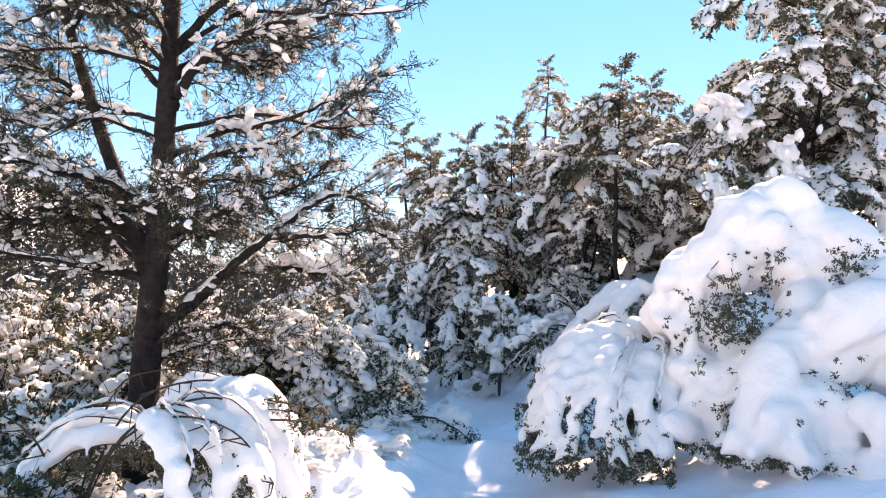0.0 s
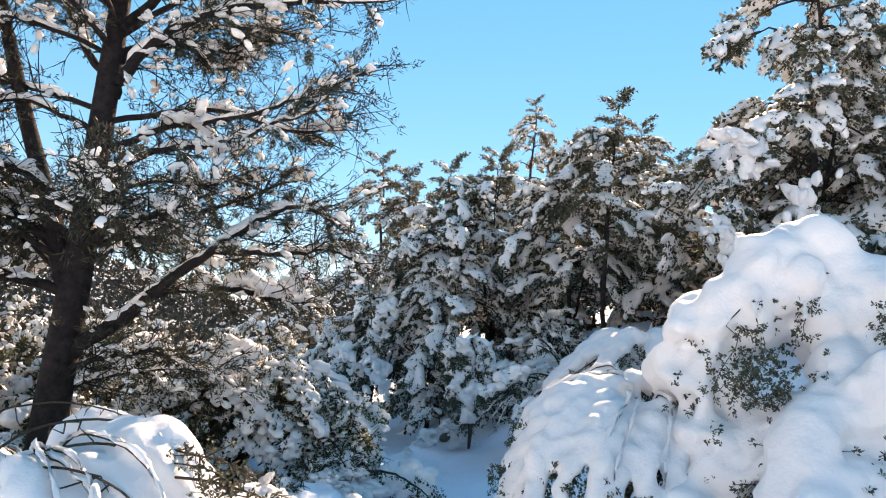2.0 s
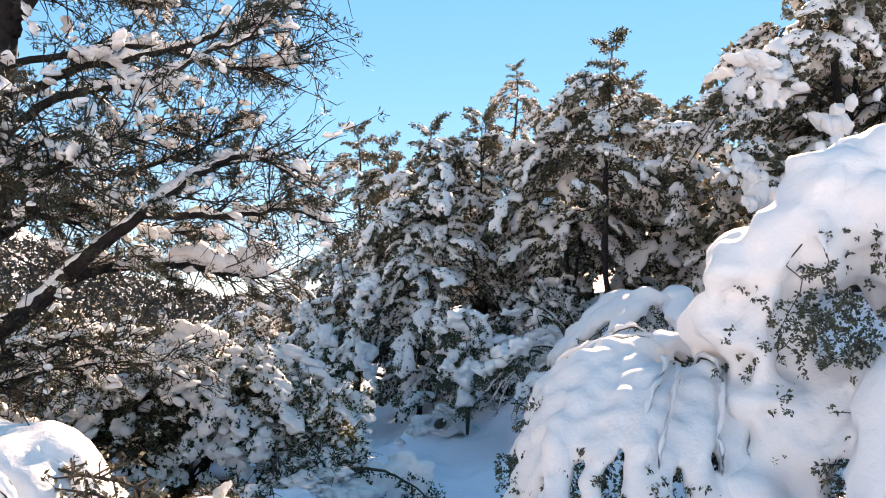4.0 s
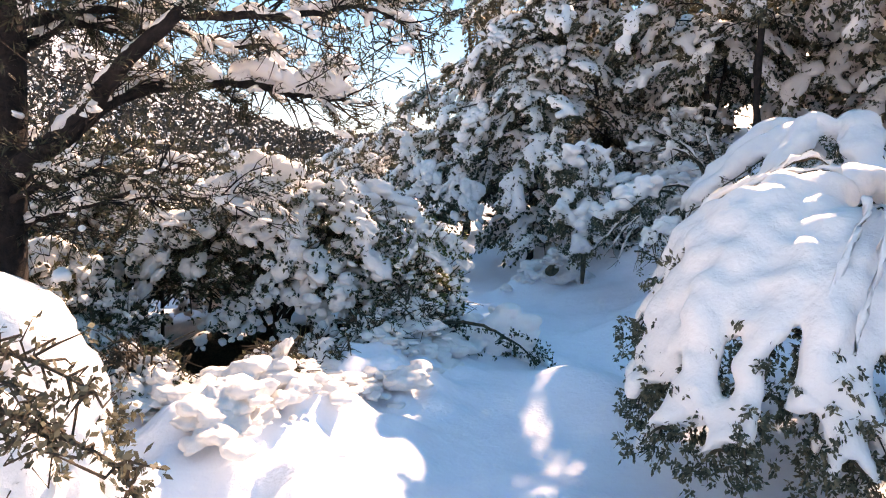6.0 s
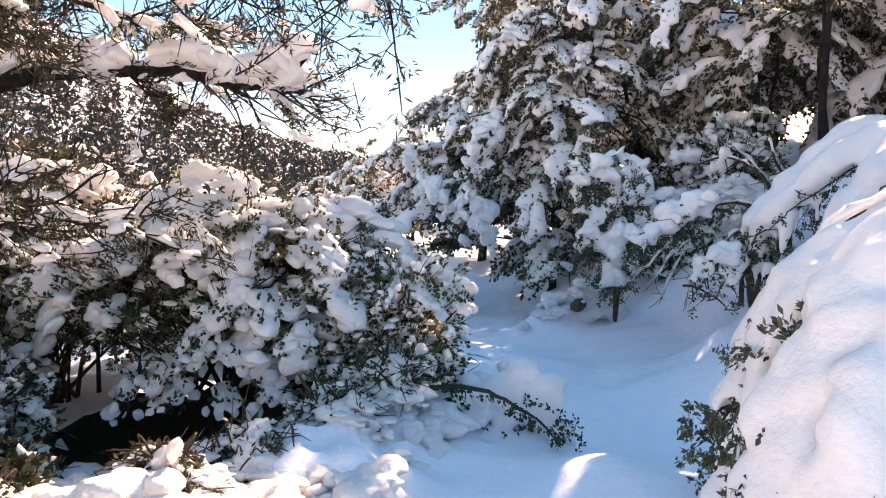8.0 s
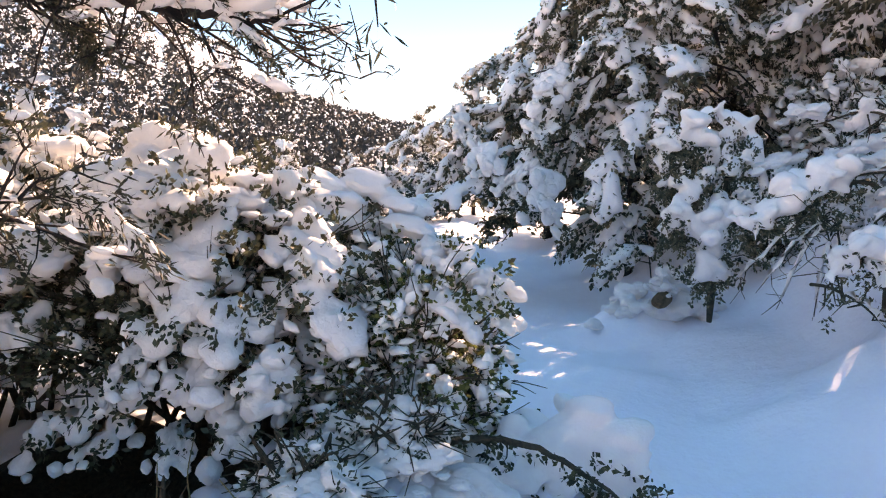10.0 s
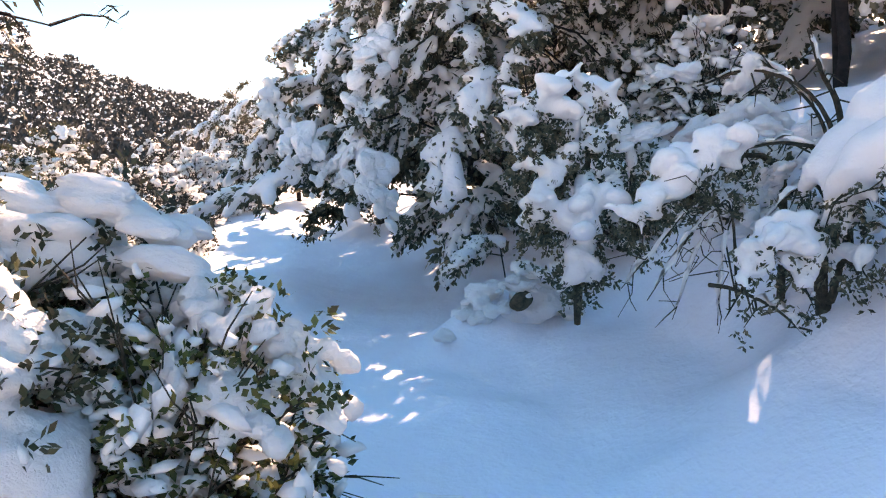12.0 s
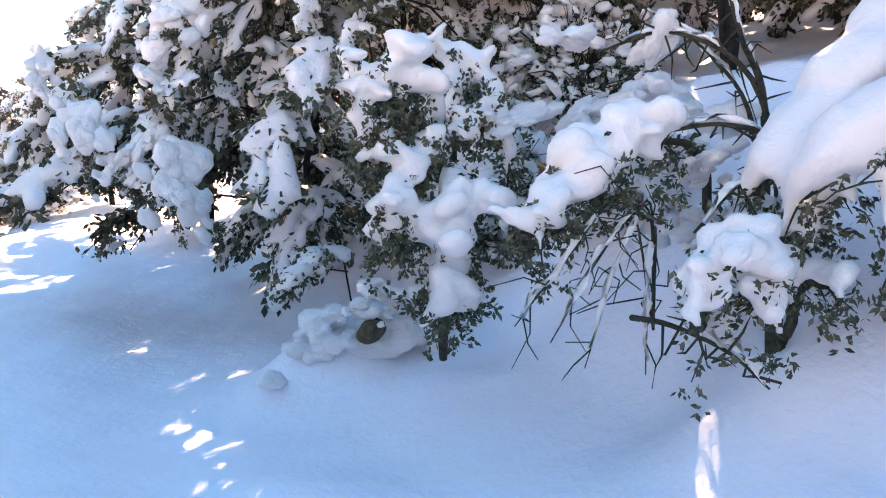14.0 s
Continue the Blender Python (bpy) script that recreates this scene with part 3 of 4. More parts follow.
    for px, py, pz, pr in pillows:
        c = np.array([px, py, pz]) - o
        n = 10
        big = pr > 0.2   # great masses settle round, small ones stay ragged
        PC.append(c + rng.normal(0, pr * (0.4 if big else 0.5), (n, 3)) * np.array([1, 1, 0.6]))
        PW.append(rng.normal(0, 1, (n, 3)) * np.array([1, 1, 0.7]) + np.array([0, 0, -0.4]))
        PS.append(pr * rng.uniform(0.3 if big else 0.25, 0.7 if big else 0.62, (n, 1)) * np.array([[1.1, 1.0, 0.9] if big else [1.2, 1.0, 0.72]]))
        TC.append(c + rng.normal(0, pr * 0.55, (14, 3)) - np.array([0, 0, pr * 0.75]))
        TW.append(rng.normal(0, 1, (14, 3)) + np.array([0, 0, -0.8]))
    for px, py, pz, pr, n in tufts:
        TC.append(np.array([px, py, pz]) - o + rng.normal(0, pr, (n, 3)))
        TW.append(rng.normal(0, 1, (n, 3)) + np.array([-0.4, -0.8, -0.3]))
    if tw:
        tagged(sheet("brushwood", *joined(tw), TWIG, ob), kind="stuff")
    C, W = np.concatenate(TC), np.concatenate(TW)
    C[:, 2] = np.maximum(C[:, 2], 0.05)
    C = C + rng.normal(0, 0.01, C.shape)
    tagged(sheet("foliage", *blades(rng, C, W, sprig, leaf_len, leaf_w, 0.9), leaf, ob, False), kind="stuff")
    V, F = pads(rng, np.concatenate(PC), np.concatenate(PW), np.concatenate(PS), 2, 0.22, 0.8)
    V, F = grown(V, F, voxel, rounds, rough, seed, 7, 1.0, 0.35)
    sheet("snow_load", V, F, SNOW, ob, True, "thick smooth snow with hanging fingers")
    return ob


def on_ground(x, y, up=0.0):
    return (x, y, float(ground_z(x, y)) + up)


# ---- the tall pine beside the path ----
def tall_pine():
    rng = np.random.default_rng(5)
    x, y = -2.78, 7.1
    z0 = float(ground_z(x, y)) - 0.1
    ob = thing("pine_tree", (x, y, z0), "tall dark pine with snowy bare-twigged limbs above the bushes", "tree")
    o = np.array(ob.location)
    trunk = spline([(x, y, z0), (-2.76, 7.1, 0.6), (-2.68, 7.1, 1.9), (-2.63, 7.1, 3.2), (-2.6, 7.15, 4.6), (-2.5, 7.2, 6.4), (-2.45, 7.2, 7.8)], 8) - o
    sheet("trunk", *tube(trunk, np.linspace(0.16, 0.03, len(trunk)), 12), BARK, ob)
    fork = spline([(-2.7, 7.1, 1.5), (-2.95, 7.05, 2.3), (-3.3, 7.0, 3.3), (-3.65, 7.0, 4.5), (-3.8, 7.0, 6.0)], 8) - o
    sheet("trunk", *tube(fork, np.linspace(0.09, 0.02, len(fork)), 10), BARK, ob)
    limbs = [  # line of the limb, thickness at its root
        ([(-2.66, 7.1, 1.15), (-2.3, 7.1, 1.4), (-1.84, 7.0, 1.8), (-1.35, 7.0, 2.2), (-0.97, 7.0, 2.42), (-0.6, 7.1, 2.3)], 0.07),
        ([(-1.6, 7.0, 2.02), (-1.2, 7.2, 2.05), (-0.8, 7.35, 2.12), (-0.45, 7.4, 2.0)], 0.03),
        ([(-2.4, 7.1, 1.35), (-2.2, 7.6, 1.68), (-1.7, 8.0, 1.77), (-1.3, 8.2, 1.74), (-1.08, 8.3, 1.76)], 0.055),
        ([(-2.62, 7.1, 3.1), (-2.4, 7.0, 3.55), (-1.9, 6.9, 3.82), (-1.1, 6.8, 3.95), (-0.3, 6.7, 4.0)], 0.06),
        ([(-2.63, 7.1, 2.75), (-2.1, 7.05, 3.0), (-1.5, 7.0, 3.1), (-0.9, 7.0, 3.3), (-0.45, 7.0, 3.5)], 0.035),
        ([(-2.64, 7.1, 2.45), (-2.2, 6.9, 2.7), (-1.6, 6.8, 2.75), (-1.2, 6.7, 2.9), (-0.85, 6.7, 3.05)], 0.035),
        ([(-2.66, 7.1, 2.2), (-2.2, 7.3, 2.3), (-1.7, 7.4, 2.45), (-1.2, 7.4, 2.7)], 0.03),
        ([(-2.6, 7.1, 3.8), (-2.1, 7.2, 4.3), (-1.5, 7.2, 4.5), (-0.7, 7.1, 4.6)], 0.05),
        ([(-2.6, 7.15, 4.6), (-2.0, 7.0, 5.2), (-1.2, 7.0, 5.4)], 0.05),
        ([(-2.7, 7.1, 1.9), (-3.2, 6.9, 2.2), (-3.8, 6.7, 2.5), (-4.4, 6.6, 2.6)], 0.05),
        ([(-2.7, 7.1, 2.3), (-3.3, 7.2, 2.5), (-4.0, 7.3, 2.9), (-4.6, 7.3, 3.2)], 0.045),
        ([(-2.7, 7.1, 1.6), (-3.2, 6.8, 1.75), (-3.8, 6.6, 1.85), (-4.5, 6.5, 1.8)], 0.045),
        ([(-3.3, 7.0, 3.3), (-3.7, 6.8, 3.5), (-4.3, 6.7, 3.6)], 0.035),
        ([(-3.5, 7.0, 4.0), (-3.1, 6.7, 4.3), (-2.9, 6.5, 4.6)], 0.03),
        ([(-2.63, 7.1, 3.4), (-3.0, 7.3, 3.8), (-3.3, 7.4, 4.4), (-3.4, 7.5, 5.0)], 0.04),
        ([(-2.72, 7.1, 1.0), (-2.4, 6.9, 1.1), (-2.0, 6.8, 1.2), (-1.7, 6.8, 1.15)], 0.022),
        ([(-2.72, 7.1, 0.8), (-2.5, 7.2, 0.95), (-2.0, 7.4, 1.05), (-1.6, 7.6, 1.1)], 0.02),
        ([(-2.6, 7.1, 3.6), (-2.8, 6.6, 3.9), (-2.9, 6.1, 4.1)], 0.03),
    ]
    for k in range(40):   # more limbs all round, higher and behind
        h = rng.uniform(1.7, 6.5)
        az = rng.uniform(0.5 * math.pi, 1.75 * math.pi) if k % 3 else rng.uniform(-0.9, 1.2)
        root = np.array([np.interp(h, trunk[:, 2] + o[2], trunk[:, j] + o[j]) for j in range(3)])
        L = rng.uniform(0.8, 2.1) * (1 if h < 5 else 0.7)
        e = root + np.array([math.cos(az), math.sin(az), rng.uniform(0.05, 0.5)]) * L
        limbs.append(([root, root * 0.6 + e * 0.4 + np.array([0, 0, 0.12]), root * 0.25 + e * 0.75 + rng.normal(0, 0.07, 3), e], rng.uniform(0.022, 0.042)))
    PC, PW, PS, TC, TW = [], [], [], [], []
    for pts, r in limbs:
        line = spline(pts, 8) - o
        line[1:] += np.cumsum(rng.normal(0, 0.008, (len(line) - 1, 3)), 0)
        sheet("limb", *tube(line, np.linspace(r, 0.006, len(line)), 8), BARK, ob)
        d = np.gradient(line, axis=0)
        n = len(line)
        tw = []
        for _ in range(int(22 + 520 * r)):
            i = rng.integers(n // 5, n)
            L = rng.uniform(0.12, 0.62)
            e = unit(unit(d[i]) * 0.8 + rng.normal(0, 0.55, 3)) * L
            f = spline([line[i], line[i] + e * 0.5 + rng.normal(0, 0.03, 3), line[i] + e + np.array([0, 0, rng.uniform(-0.06, 0.08)])], 4)
            tw.append(tube(f, np.linspace(0.007, 0.002, len(f)), 4))
            for _ in range(4):
                j = rng.integers(2, len(f))
                g = f[j] + rng.normal(0, 0.085, 3) + 0.12 * e
                tw.append(tube(np.array([f[j], (f[j] + g) / 2 + rng.normal(0, 0.01, 3), g]), [0.004, 0.003, 0.0015], 4))
                if rng.uniform() < 0.6:
                    TC.append(g)
                    TW.append(g - f[j])
            if rng.uniform() < 0.6:
                TC.append(f[-1])
                TW.append(e)
            if rng.uniform() < 0.34:
                for _ in range(4):
                    PC.append(f[rng.integers(2, len(f))] + np.array([0, 0, 0.018]) + rng.normal(0, 0.018, 3))
                    PW.append(e * np.array([1, 1, 0.4]) + rng.normal(0, 0.1, 3))
                    PS.append(rng.uniform(0.014, 0.042) * np.array([1.35, 0.95, 0.7]))
        tagged(sheet("brushwood", *joined(tw), BARK, ob), kind="stuff")
        for _ in range(int(2 + 60 * r)):
            i = rng.integers(n // 3, n)
            way = unit(unit(d[i]) + rng.normal(0, 0.7, 3) + np.array([0, 0, 0.1]))
            k = rng.integers(0, 6)
            bo = piece("bough", PINE_BOUGHS[k][0], ob, basis(line[i], way, rng.uniform(0.16, 0.36), rng.choice([-1, 1]), rng.normal(0, 0.6)))
            if rng.uniform() < 0.8 and abs(way[2]) < 0.6:
                piece("snow_cap", PINE_BOUGHS[k][1], bo, Matrix.Identity(4))
        a0 = n // 6
        if rng.uniform() < 0.7:
            sheet("limb_snow", *snow_strip(line[a0:], np.linspace(r, 0.006, n)[a0:], rng, 0.025), SNOW, ob, True)
    for i in np.linspace(0, 1, 22):   # the thick roll of snow on the low limb that reaches over the bushes
        line = spline([(-2.2, 7.6, 1.74), (-1.7, 8.0, 1.85), (-1.3, 8.2, 1.83), (-1.1, 8.3, 1.83)], 8) - o
        PC.append(line[int(i * (len(line) - 1))] + rng.normal(0, 0.025, 3))
        PW.append(rng.normal(0, 0.4, 3) + np.array([1, 0.3, 0]))
        PS.append(rng.uniform(0.06, 0.12) * np.array([1.1, 1.0, 0.85]))
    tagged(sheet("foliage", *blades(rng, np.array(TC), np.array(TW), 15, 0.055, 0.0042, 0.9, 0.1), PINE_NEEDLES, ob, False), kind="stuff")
    tagged(sheet("snow_dusting", *pads(rng, np.array(PC), np.array(PW), np.array(PS), 2, 0.38), SNOW, ob, True, "snow caught on the twigs"), kind="stuff")
    for _ in range(60):   # loose lumps of snow caught in the crown
        pts, r = limbs[rng.integers(0, len(limbs))]
        line = spline(pts, 6) - o
        at = line[rng.integers(len(line) // 3, len(line))] + np.array([0, 0, 0.04])
        crown_clump(ob, at, rng.uniform(0.05, 0.13), rng)
    return ob


tall_pine()

# ---- shrubs near the path ----
bush("holm_oak_bush", (-1.78, 8.8, 0.5), (1.0, 0.85, 0.67), 11, "dark-leaved holm oak bush loaded with round snow lumps", OAK, 0.034, 0.009, 9, 3300, 72, 0.235, floor_open=0.45, dust=9, poke=8,
     marked=[(-2.5, 8.5, 0.84, 0.24), (-1.46, 8.5, 1.05, 0.18), (-1.41, 8.4, 0.97, 0.16),
             (-0.91, 8.9, 1.08, 0.2), (-0.88, 8.8, 0.92, 0.14), (-0.99, 8.4, 0.88, 0.18), (-0.95, 8.3, 0.7, 0.15), (-1.16, 8.1, 0.6, 0.17), (-1.02, 8.05, 0.46, 0.15), (-1.31, 8.1, 0.42, 0.14),
             (-1.74, 8.0, 0.29, 0.15), (-1.89, 7.95, 0.2, 0.13), (-1.66, 7.95, 0.16, 0.12), (-1.14, 8.05, 0.24, 0.13), (-1.67, 8.3, 0.92, 0.16), (-2.01, 8.3, 0.86, 0.17), (-1.23, 8.7, 1.08, 0.18), (-1.42, 8.05, 0.16, 0.1)])
bush("holm_oak_bush", (-0.7, 8.68, 0.32), (0.45, 0.5, 0.5), 12, "leafy green-brown holm oak bush with patchy snow at the path edge", OAK_YOUNG, 0.03, 0.0085, 8, 1700, 22, 0.11, floor_open=0.05, dust=90, poke=9,
     marked=[(-0.27, 8.5, 0.62, 0.12), (-0.47, 8.6, 0.82, 0.13), (-0.55, 8.7, 0.84, 0.14), (-0.33, 8.6, 0.74, 0.11), (-0.3, 8.55, 0.66, 0.09), (-0.42, 8.4, 0.66, 0.11), (-0.6, 8.45, 0.7, 0.12)])
laden("bowed_bush", (-1.6, 5.1), [
    [(-1.7, 5.1, 0.0), (-1.6, 5.0, 0.6), (-1.35, 4.92, 0.8), (-1.08, 4.88, 0.72), (-0.86, 4.84, 0.25)],
    [(-1.7, 5.1, 0.0), (-1.75, 5.15, 0.65), (-1.5, 5.12, 0.84), (-1.15, 5.1, 0.74), (-0.92, 5.08, 0.25)],
    [(-1.7, 5.1, 0.0), (-1.75, 5.2, 0.65), (-1.7, 5.35, 0.8), (-1.5, 5.42, 0.6), (-1.35, 5.45, 0.2)],
    [(-1.7, 5.1, 0.0), (-1.8, 4.9, 0.55), (-1.7, 4.65, 0.68), (-1.5, 4.4, 0.5), (-1.4, 4.2, 0.15)],
    [(-1.7, 5.1, 0.0), (-1.7, 4.9, 0.58), (-1.4, 4.7, 0.72), (-1.1, 4.55, 0.55), (-0.92, 4.45, 0.15)],
    [(-1.7, 5.1, 0.0), (-1.6, 5.0, 0.6), (-1.35, 4.85, 0.74), (-1.05, 4.72, 0.66), (-0.85, 4.65, 0.2)],
    [(-1.7, 5.1, 0.0), (-1.9, 5.0, 0.5), (-2.2, 4.8, 0.58), (-2.5, 4.7, 0.35), (-2.7, 4.6, 0.05)],
    [(-1.7, 5.1, 0.0), (-2.0, 5.2, 0.55), (-2.4, 5.2, 0.6), (-2.8, 5.2, 0.3)],
], 21, "shrub with stems arched over under smooth sunlit snow", 0.085, fingers=3, leafy=50, rough=0.007, fill=1, rims=9, droop=0.15)
laden("bowed_bush", (1.6, 6.7), [
    [(1.6, 6.8, 0.2), (1.55, 6.7, 0.95), (1.25, 6.5, 1.02), (0.92, 6.3, 0.78), (0.74, 6.1, 0.28)],
    [(1.6, 6.8, 0.2), (1.6, 6.75, 1.0), (1.3, 6.62, 1.08), (0.95, 6.5, 0.85), (0.72, 6.35, 0.3)],
    [(1.6, 6.8, 0.2), (1.65, 6.85, 1.05), (1.35, 6.8, 1.12), (0.98, 6.75, 0.88), (0.75, 6.7, 0.3)],
    [(1.6, 6.8, 0.2), (1.6, 6.6, 0.9), (1.4, 6.3, 0.95), (1.1, 6.05, 0.7), (0.92, 5.9, 0.28)],
    [(1.6, 6.8, 0.2), (1.6, 6.5, 0.9), (1.55, 6.25, 0.95), (1.35, 5.95, 0.68), (1.2, 5.75, 0.25)],
    [(1.6, 6.8, 0.2), (1.75, 6.5, 0.95), (1.8, 6.2, 0.95), (1.7, 5.9, 0.62), (1.62, 5.75, 0.25)],
    [(1.6, 6.8, 0.2), (1.75, 6.9, 1.1), (1.9, 7.0, 1.15), (2.2, 7.1, 0.9), (2.4, 7.1, 0.5)],
    [(1.6, 6.8, 0.2), (1.6, 6.9, 1.08), (1.35, 7.0, 1.1), (1.0, 7.05, 0.86), (0.74, 7.0, 0.35)],
    [(1.6, 6.8, 0.2), (1.6, 7.0, 1.04), (1.4, 7.2, 1.04), (1.08, 7.35, 0.8), (0.85, 7.4, 0.3)],
    [(1.6, 6.8, 0.2), (1.6, 7.0, 1.02), (1.55, 7.3, 1.0), (1.35, 7.6, 0.7), (1.2, 7.75, 0.3)],
    [(1.6, 6.8, 0.2), (1.9, 6.6, 1.0), (2.1, 6.4, 1.0), (2.2, 6.1, 0.7)],
], 22, "low shrub bowed into a dome by thick shaded snow", 0.082, fingers=4, rough=0.007, fill=1, rims=8, leafy=60, droop=0.4)
laden("juniper_bush", (2.8, 6.0), [
    [(2.8, 6.1, 0.2), (2.7, 6.1, 1.7), (2.5, 6.1, 2.05), (2.15, 6.1, 1.8), (1.95, 6.1, 1.3)],
    [(2.8, 6.1, 0.2), (2.9, 6.1, 1.6), (3.1, 6.0, 1.9), (3.4, 5.8, 1.6), (3.6, 5.7, 1.0)],
    [(2.8, 6.1, 0.2), (2.6, 5.8, 1.0), (2.4, 5.5, 1.0), (2.2, 5.35, 0.65), (2.15, 5.3, 0.3)],
    [(2.8, 6.1, 0.2), (3.0, 5.7, 1.1), (3.3, 5.4, 1.2), (3.5, 5.1, 0.9), (3.6, 4.9, 0.4)],
    [(2.8, 6.1, 0.2), (2.8, 6.3, 1.6), (2.7, 6.6, 1.9), (2.5, 6.9, 1.5), (2.3, 7.1, 0.9)],
    [(2.8, 6.1, 0.2), (2.5, 6.0, 0.9), (2.2, 6.0, 0.85), (2.0, 5.95, 0.5), (1.95, 5.9, 0.25)],
], 23, "tall juniper bush buried under heavy shaded snow", 0.17, voxel=0.03, fingers=5, leafy=90, rough=0.009, tufts=[(2.1, 5.8, 1.3, 0.11, 90), (2.3, 5.7, 1.25, 0.1, 70), (2.7, 5.25, 0.75, 0.09, 50), (2.95, 5.5, 1.7, 0.1, 50), (2.0, 5.9, 0.9, 0.07, 30), (2.45, 5.25, 0.3, 0.1, 50)], pillows=[
    (2.45, 6.2, 1.85, 0.45), (2.1, 6.3, 1.65, 0.32), (2.75, 6.15, 2.1, 0.32), (3.0, 6.0, 1.85, 0.4), (2.0, 6.2, 1.25, 0.28),
    (3.0, 5.55, 1.35, 0.42), (3.4, 5.4, 1.3, 0.42), (2.7, 5.5, 1.1, 0.3), (2.1, 6.0, 0.75, 0.33), (2.4, 5.55, 0.75, 0.33),
    (2.0, 6.15, 0.55, 0.26), (2.55, 5.35, 0.5, 0.32), (2.95, 5.15, 0.65, 0.33), (3.3, 5.0, 0.5, 0.38), (2.75, 5.15, 0.3, 0.26), (3.6, 5.6, 0.9, 0.4)])
laden("fallen_branch", (0.0, 8.4), [
    [(-0.62, 8.25, -0.02), (-0.42, 8.25, 0.19), (-0.16, 8.27, 0.21), (0.12, 8.27, 0.13), (0.32, 8.25, 0.0)],
], 24, "arched leafy branch half buried in a snow pillow", 0.03, "branch", 0.018, 1, OAK, leafy=26, leaf_len=0.03, leaf_w=0.009, bare=0.85, sprig=5, tufts=[(0.15, 8.25, 0.08, 0.05, 12), (0.3, 8.24, 0.0, 0.05, 12)],
    pillows=[(0.06, 8.52, 0.1, 0.17), (0.13, 8.5, 0.06, 0.17), (0.2, 8.46, 0.0, 0.16), (0.0, 8.54, 0.08, 0.16), (-0.28, 8.4, 0.04, 0.15), (-0.4, 8.42, 0.05, 0.14), (-0.14, 8.46, 0.02, 0.15), (0.3, 8.4, -0.06, 0.12)])

# bare ground in the hollow under the oak, with its shade painted in
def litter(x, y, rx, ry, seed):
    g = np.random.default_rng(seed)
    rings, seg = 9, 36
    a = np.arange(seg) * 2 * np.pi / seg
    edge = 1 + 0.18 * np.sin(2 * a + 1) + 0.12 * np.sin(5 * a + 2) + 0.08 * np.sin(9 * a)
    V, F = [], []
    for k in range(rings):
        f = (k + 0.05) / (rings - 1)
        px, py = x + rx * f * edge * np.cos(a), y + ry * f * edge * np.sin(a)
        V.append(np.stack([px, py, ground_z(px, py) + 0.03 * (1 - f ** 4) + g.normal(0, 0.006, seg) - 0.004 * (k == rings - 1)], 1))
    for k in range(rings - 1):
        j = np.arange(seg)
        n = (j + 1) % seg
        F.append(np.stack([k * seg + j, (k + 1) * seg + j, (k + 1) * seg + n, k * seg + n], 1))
    ob = sheet("shaded_leaf_litter", np.concatenate(V), np.concatenate(F), SHADED_LITTER)
    return tagged(ob, "bare leaf litter in the hollow under the bush, darkened to hold its shade", "leaf litter", kind="stuff")


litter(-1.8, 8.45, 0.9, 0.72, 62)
rng = np.random.default_rng(63)
for k in range(13):
    a = k / 12
    x, y = -2.6 + 1.6 * a + rng.normal(0, 0.06), 7.82 - 0.25 * math.sin(math.pi * a) + rng.normal(0, 0.05) + 0.35 * max(0, a - 0.75)
    q = rng.uniform(0.13, 0.24)
    if -2.2 < x < -1.2:
        continue
    lump = new("snow_lump", CLUMPS[rng.integers(0, 14)])
    lump.matrix_basis = basis(on_ground(x, y, q * 0.15), (rng.normal(), rng.normal(), 0), (q * 1.2, q, q * rng.uniform(0.6, 0.9)))
    tagged(lump, "lump of snow over buried scrub on the bank", "snow", "snow lumps on the bank")
bush("holm_oak_bush", (-2.45, 7.55, 0.12), (0.42, 0.36, 0.32), 13, "low scrub beside the pine weighed down with snow", OAK, 0.034, 0.009, 8, 420, 22, 0.17, stems=8, dust=24, poke=6)
bush("holm_oak_bush", (-1.95, 7.0, 0.0), (0.32, 0.3, 0.22), 14, "small scrub tuft half sunk in snow", OAK, 0.04, 0.011, 8, 220, 12, 0.12, stems=6)

# snow-covered lumps of grass and scrub at the left bank
rng = np.random.default_rng(61)
for k in range(210):
    x, y = rng.uniform(-2.3, -0.3), rng.uniform(5.9, 8.3)
    if x > min(-0.3, 0.2 - 0.5 * (8.4 - y)) or (x < -0.95 and y > 7.5):
        continue
    s = rng.uniform(0.05, 0.19)
    lump = new("snow_lump", CLUMPS[rng.integers(0, 14)])
    lump.matrix_basis = basis(on_ground(x, y, s * 0.28), (rng.normal(), rng.normal(), 0), (s * 1.2, s, s * rng.uniform(0.5, 0.8)))
    tagged(lump, "lump of snow over buried scrub on the bank", "snow", "snow lumps on the bank")

for k, (x, y, q) in enumerate([(-1.0, 7.35, 0.2), (-0.75, 7.75, 0.16), (-1.55, 6.35, 0.22), (-1.05, 6.75, 0.15), (-1.95, 6.6, 0.26), (-0.55, 8.05, 0.15)]):
    bush("bank_scrub", (x, y, float(ground_z(x, y)) + 0.03), (q * 1.2, q, q * 0.9), 130 + k, "low twiggy scrub tuft nearly buried in snow on the bank", OAK, 0.026, 0.007, 6, 70, 22, 0.09, group="scrub tufts on the bank", stems=5, dust=6, poke=4, stem_r=0.006)

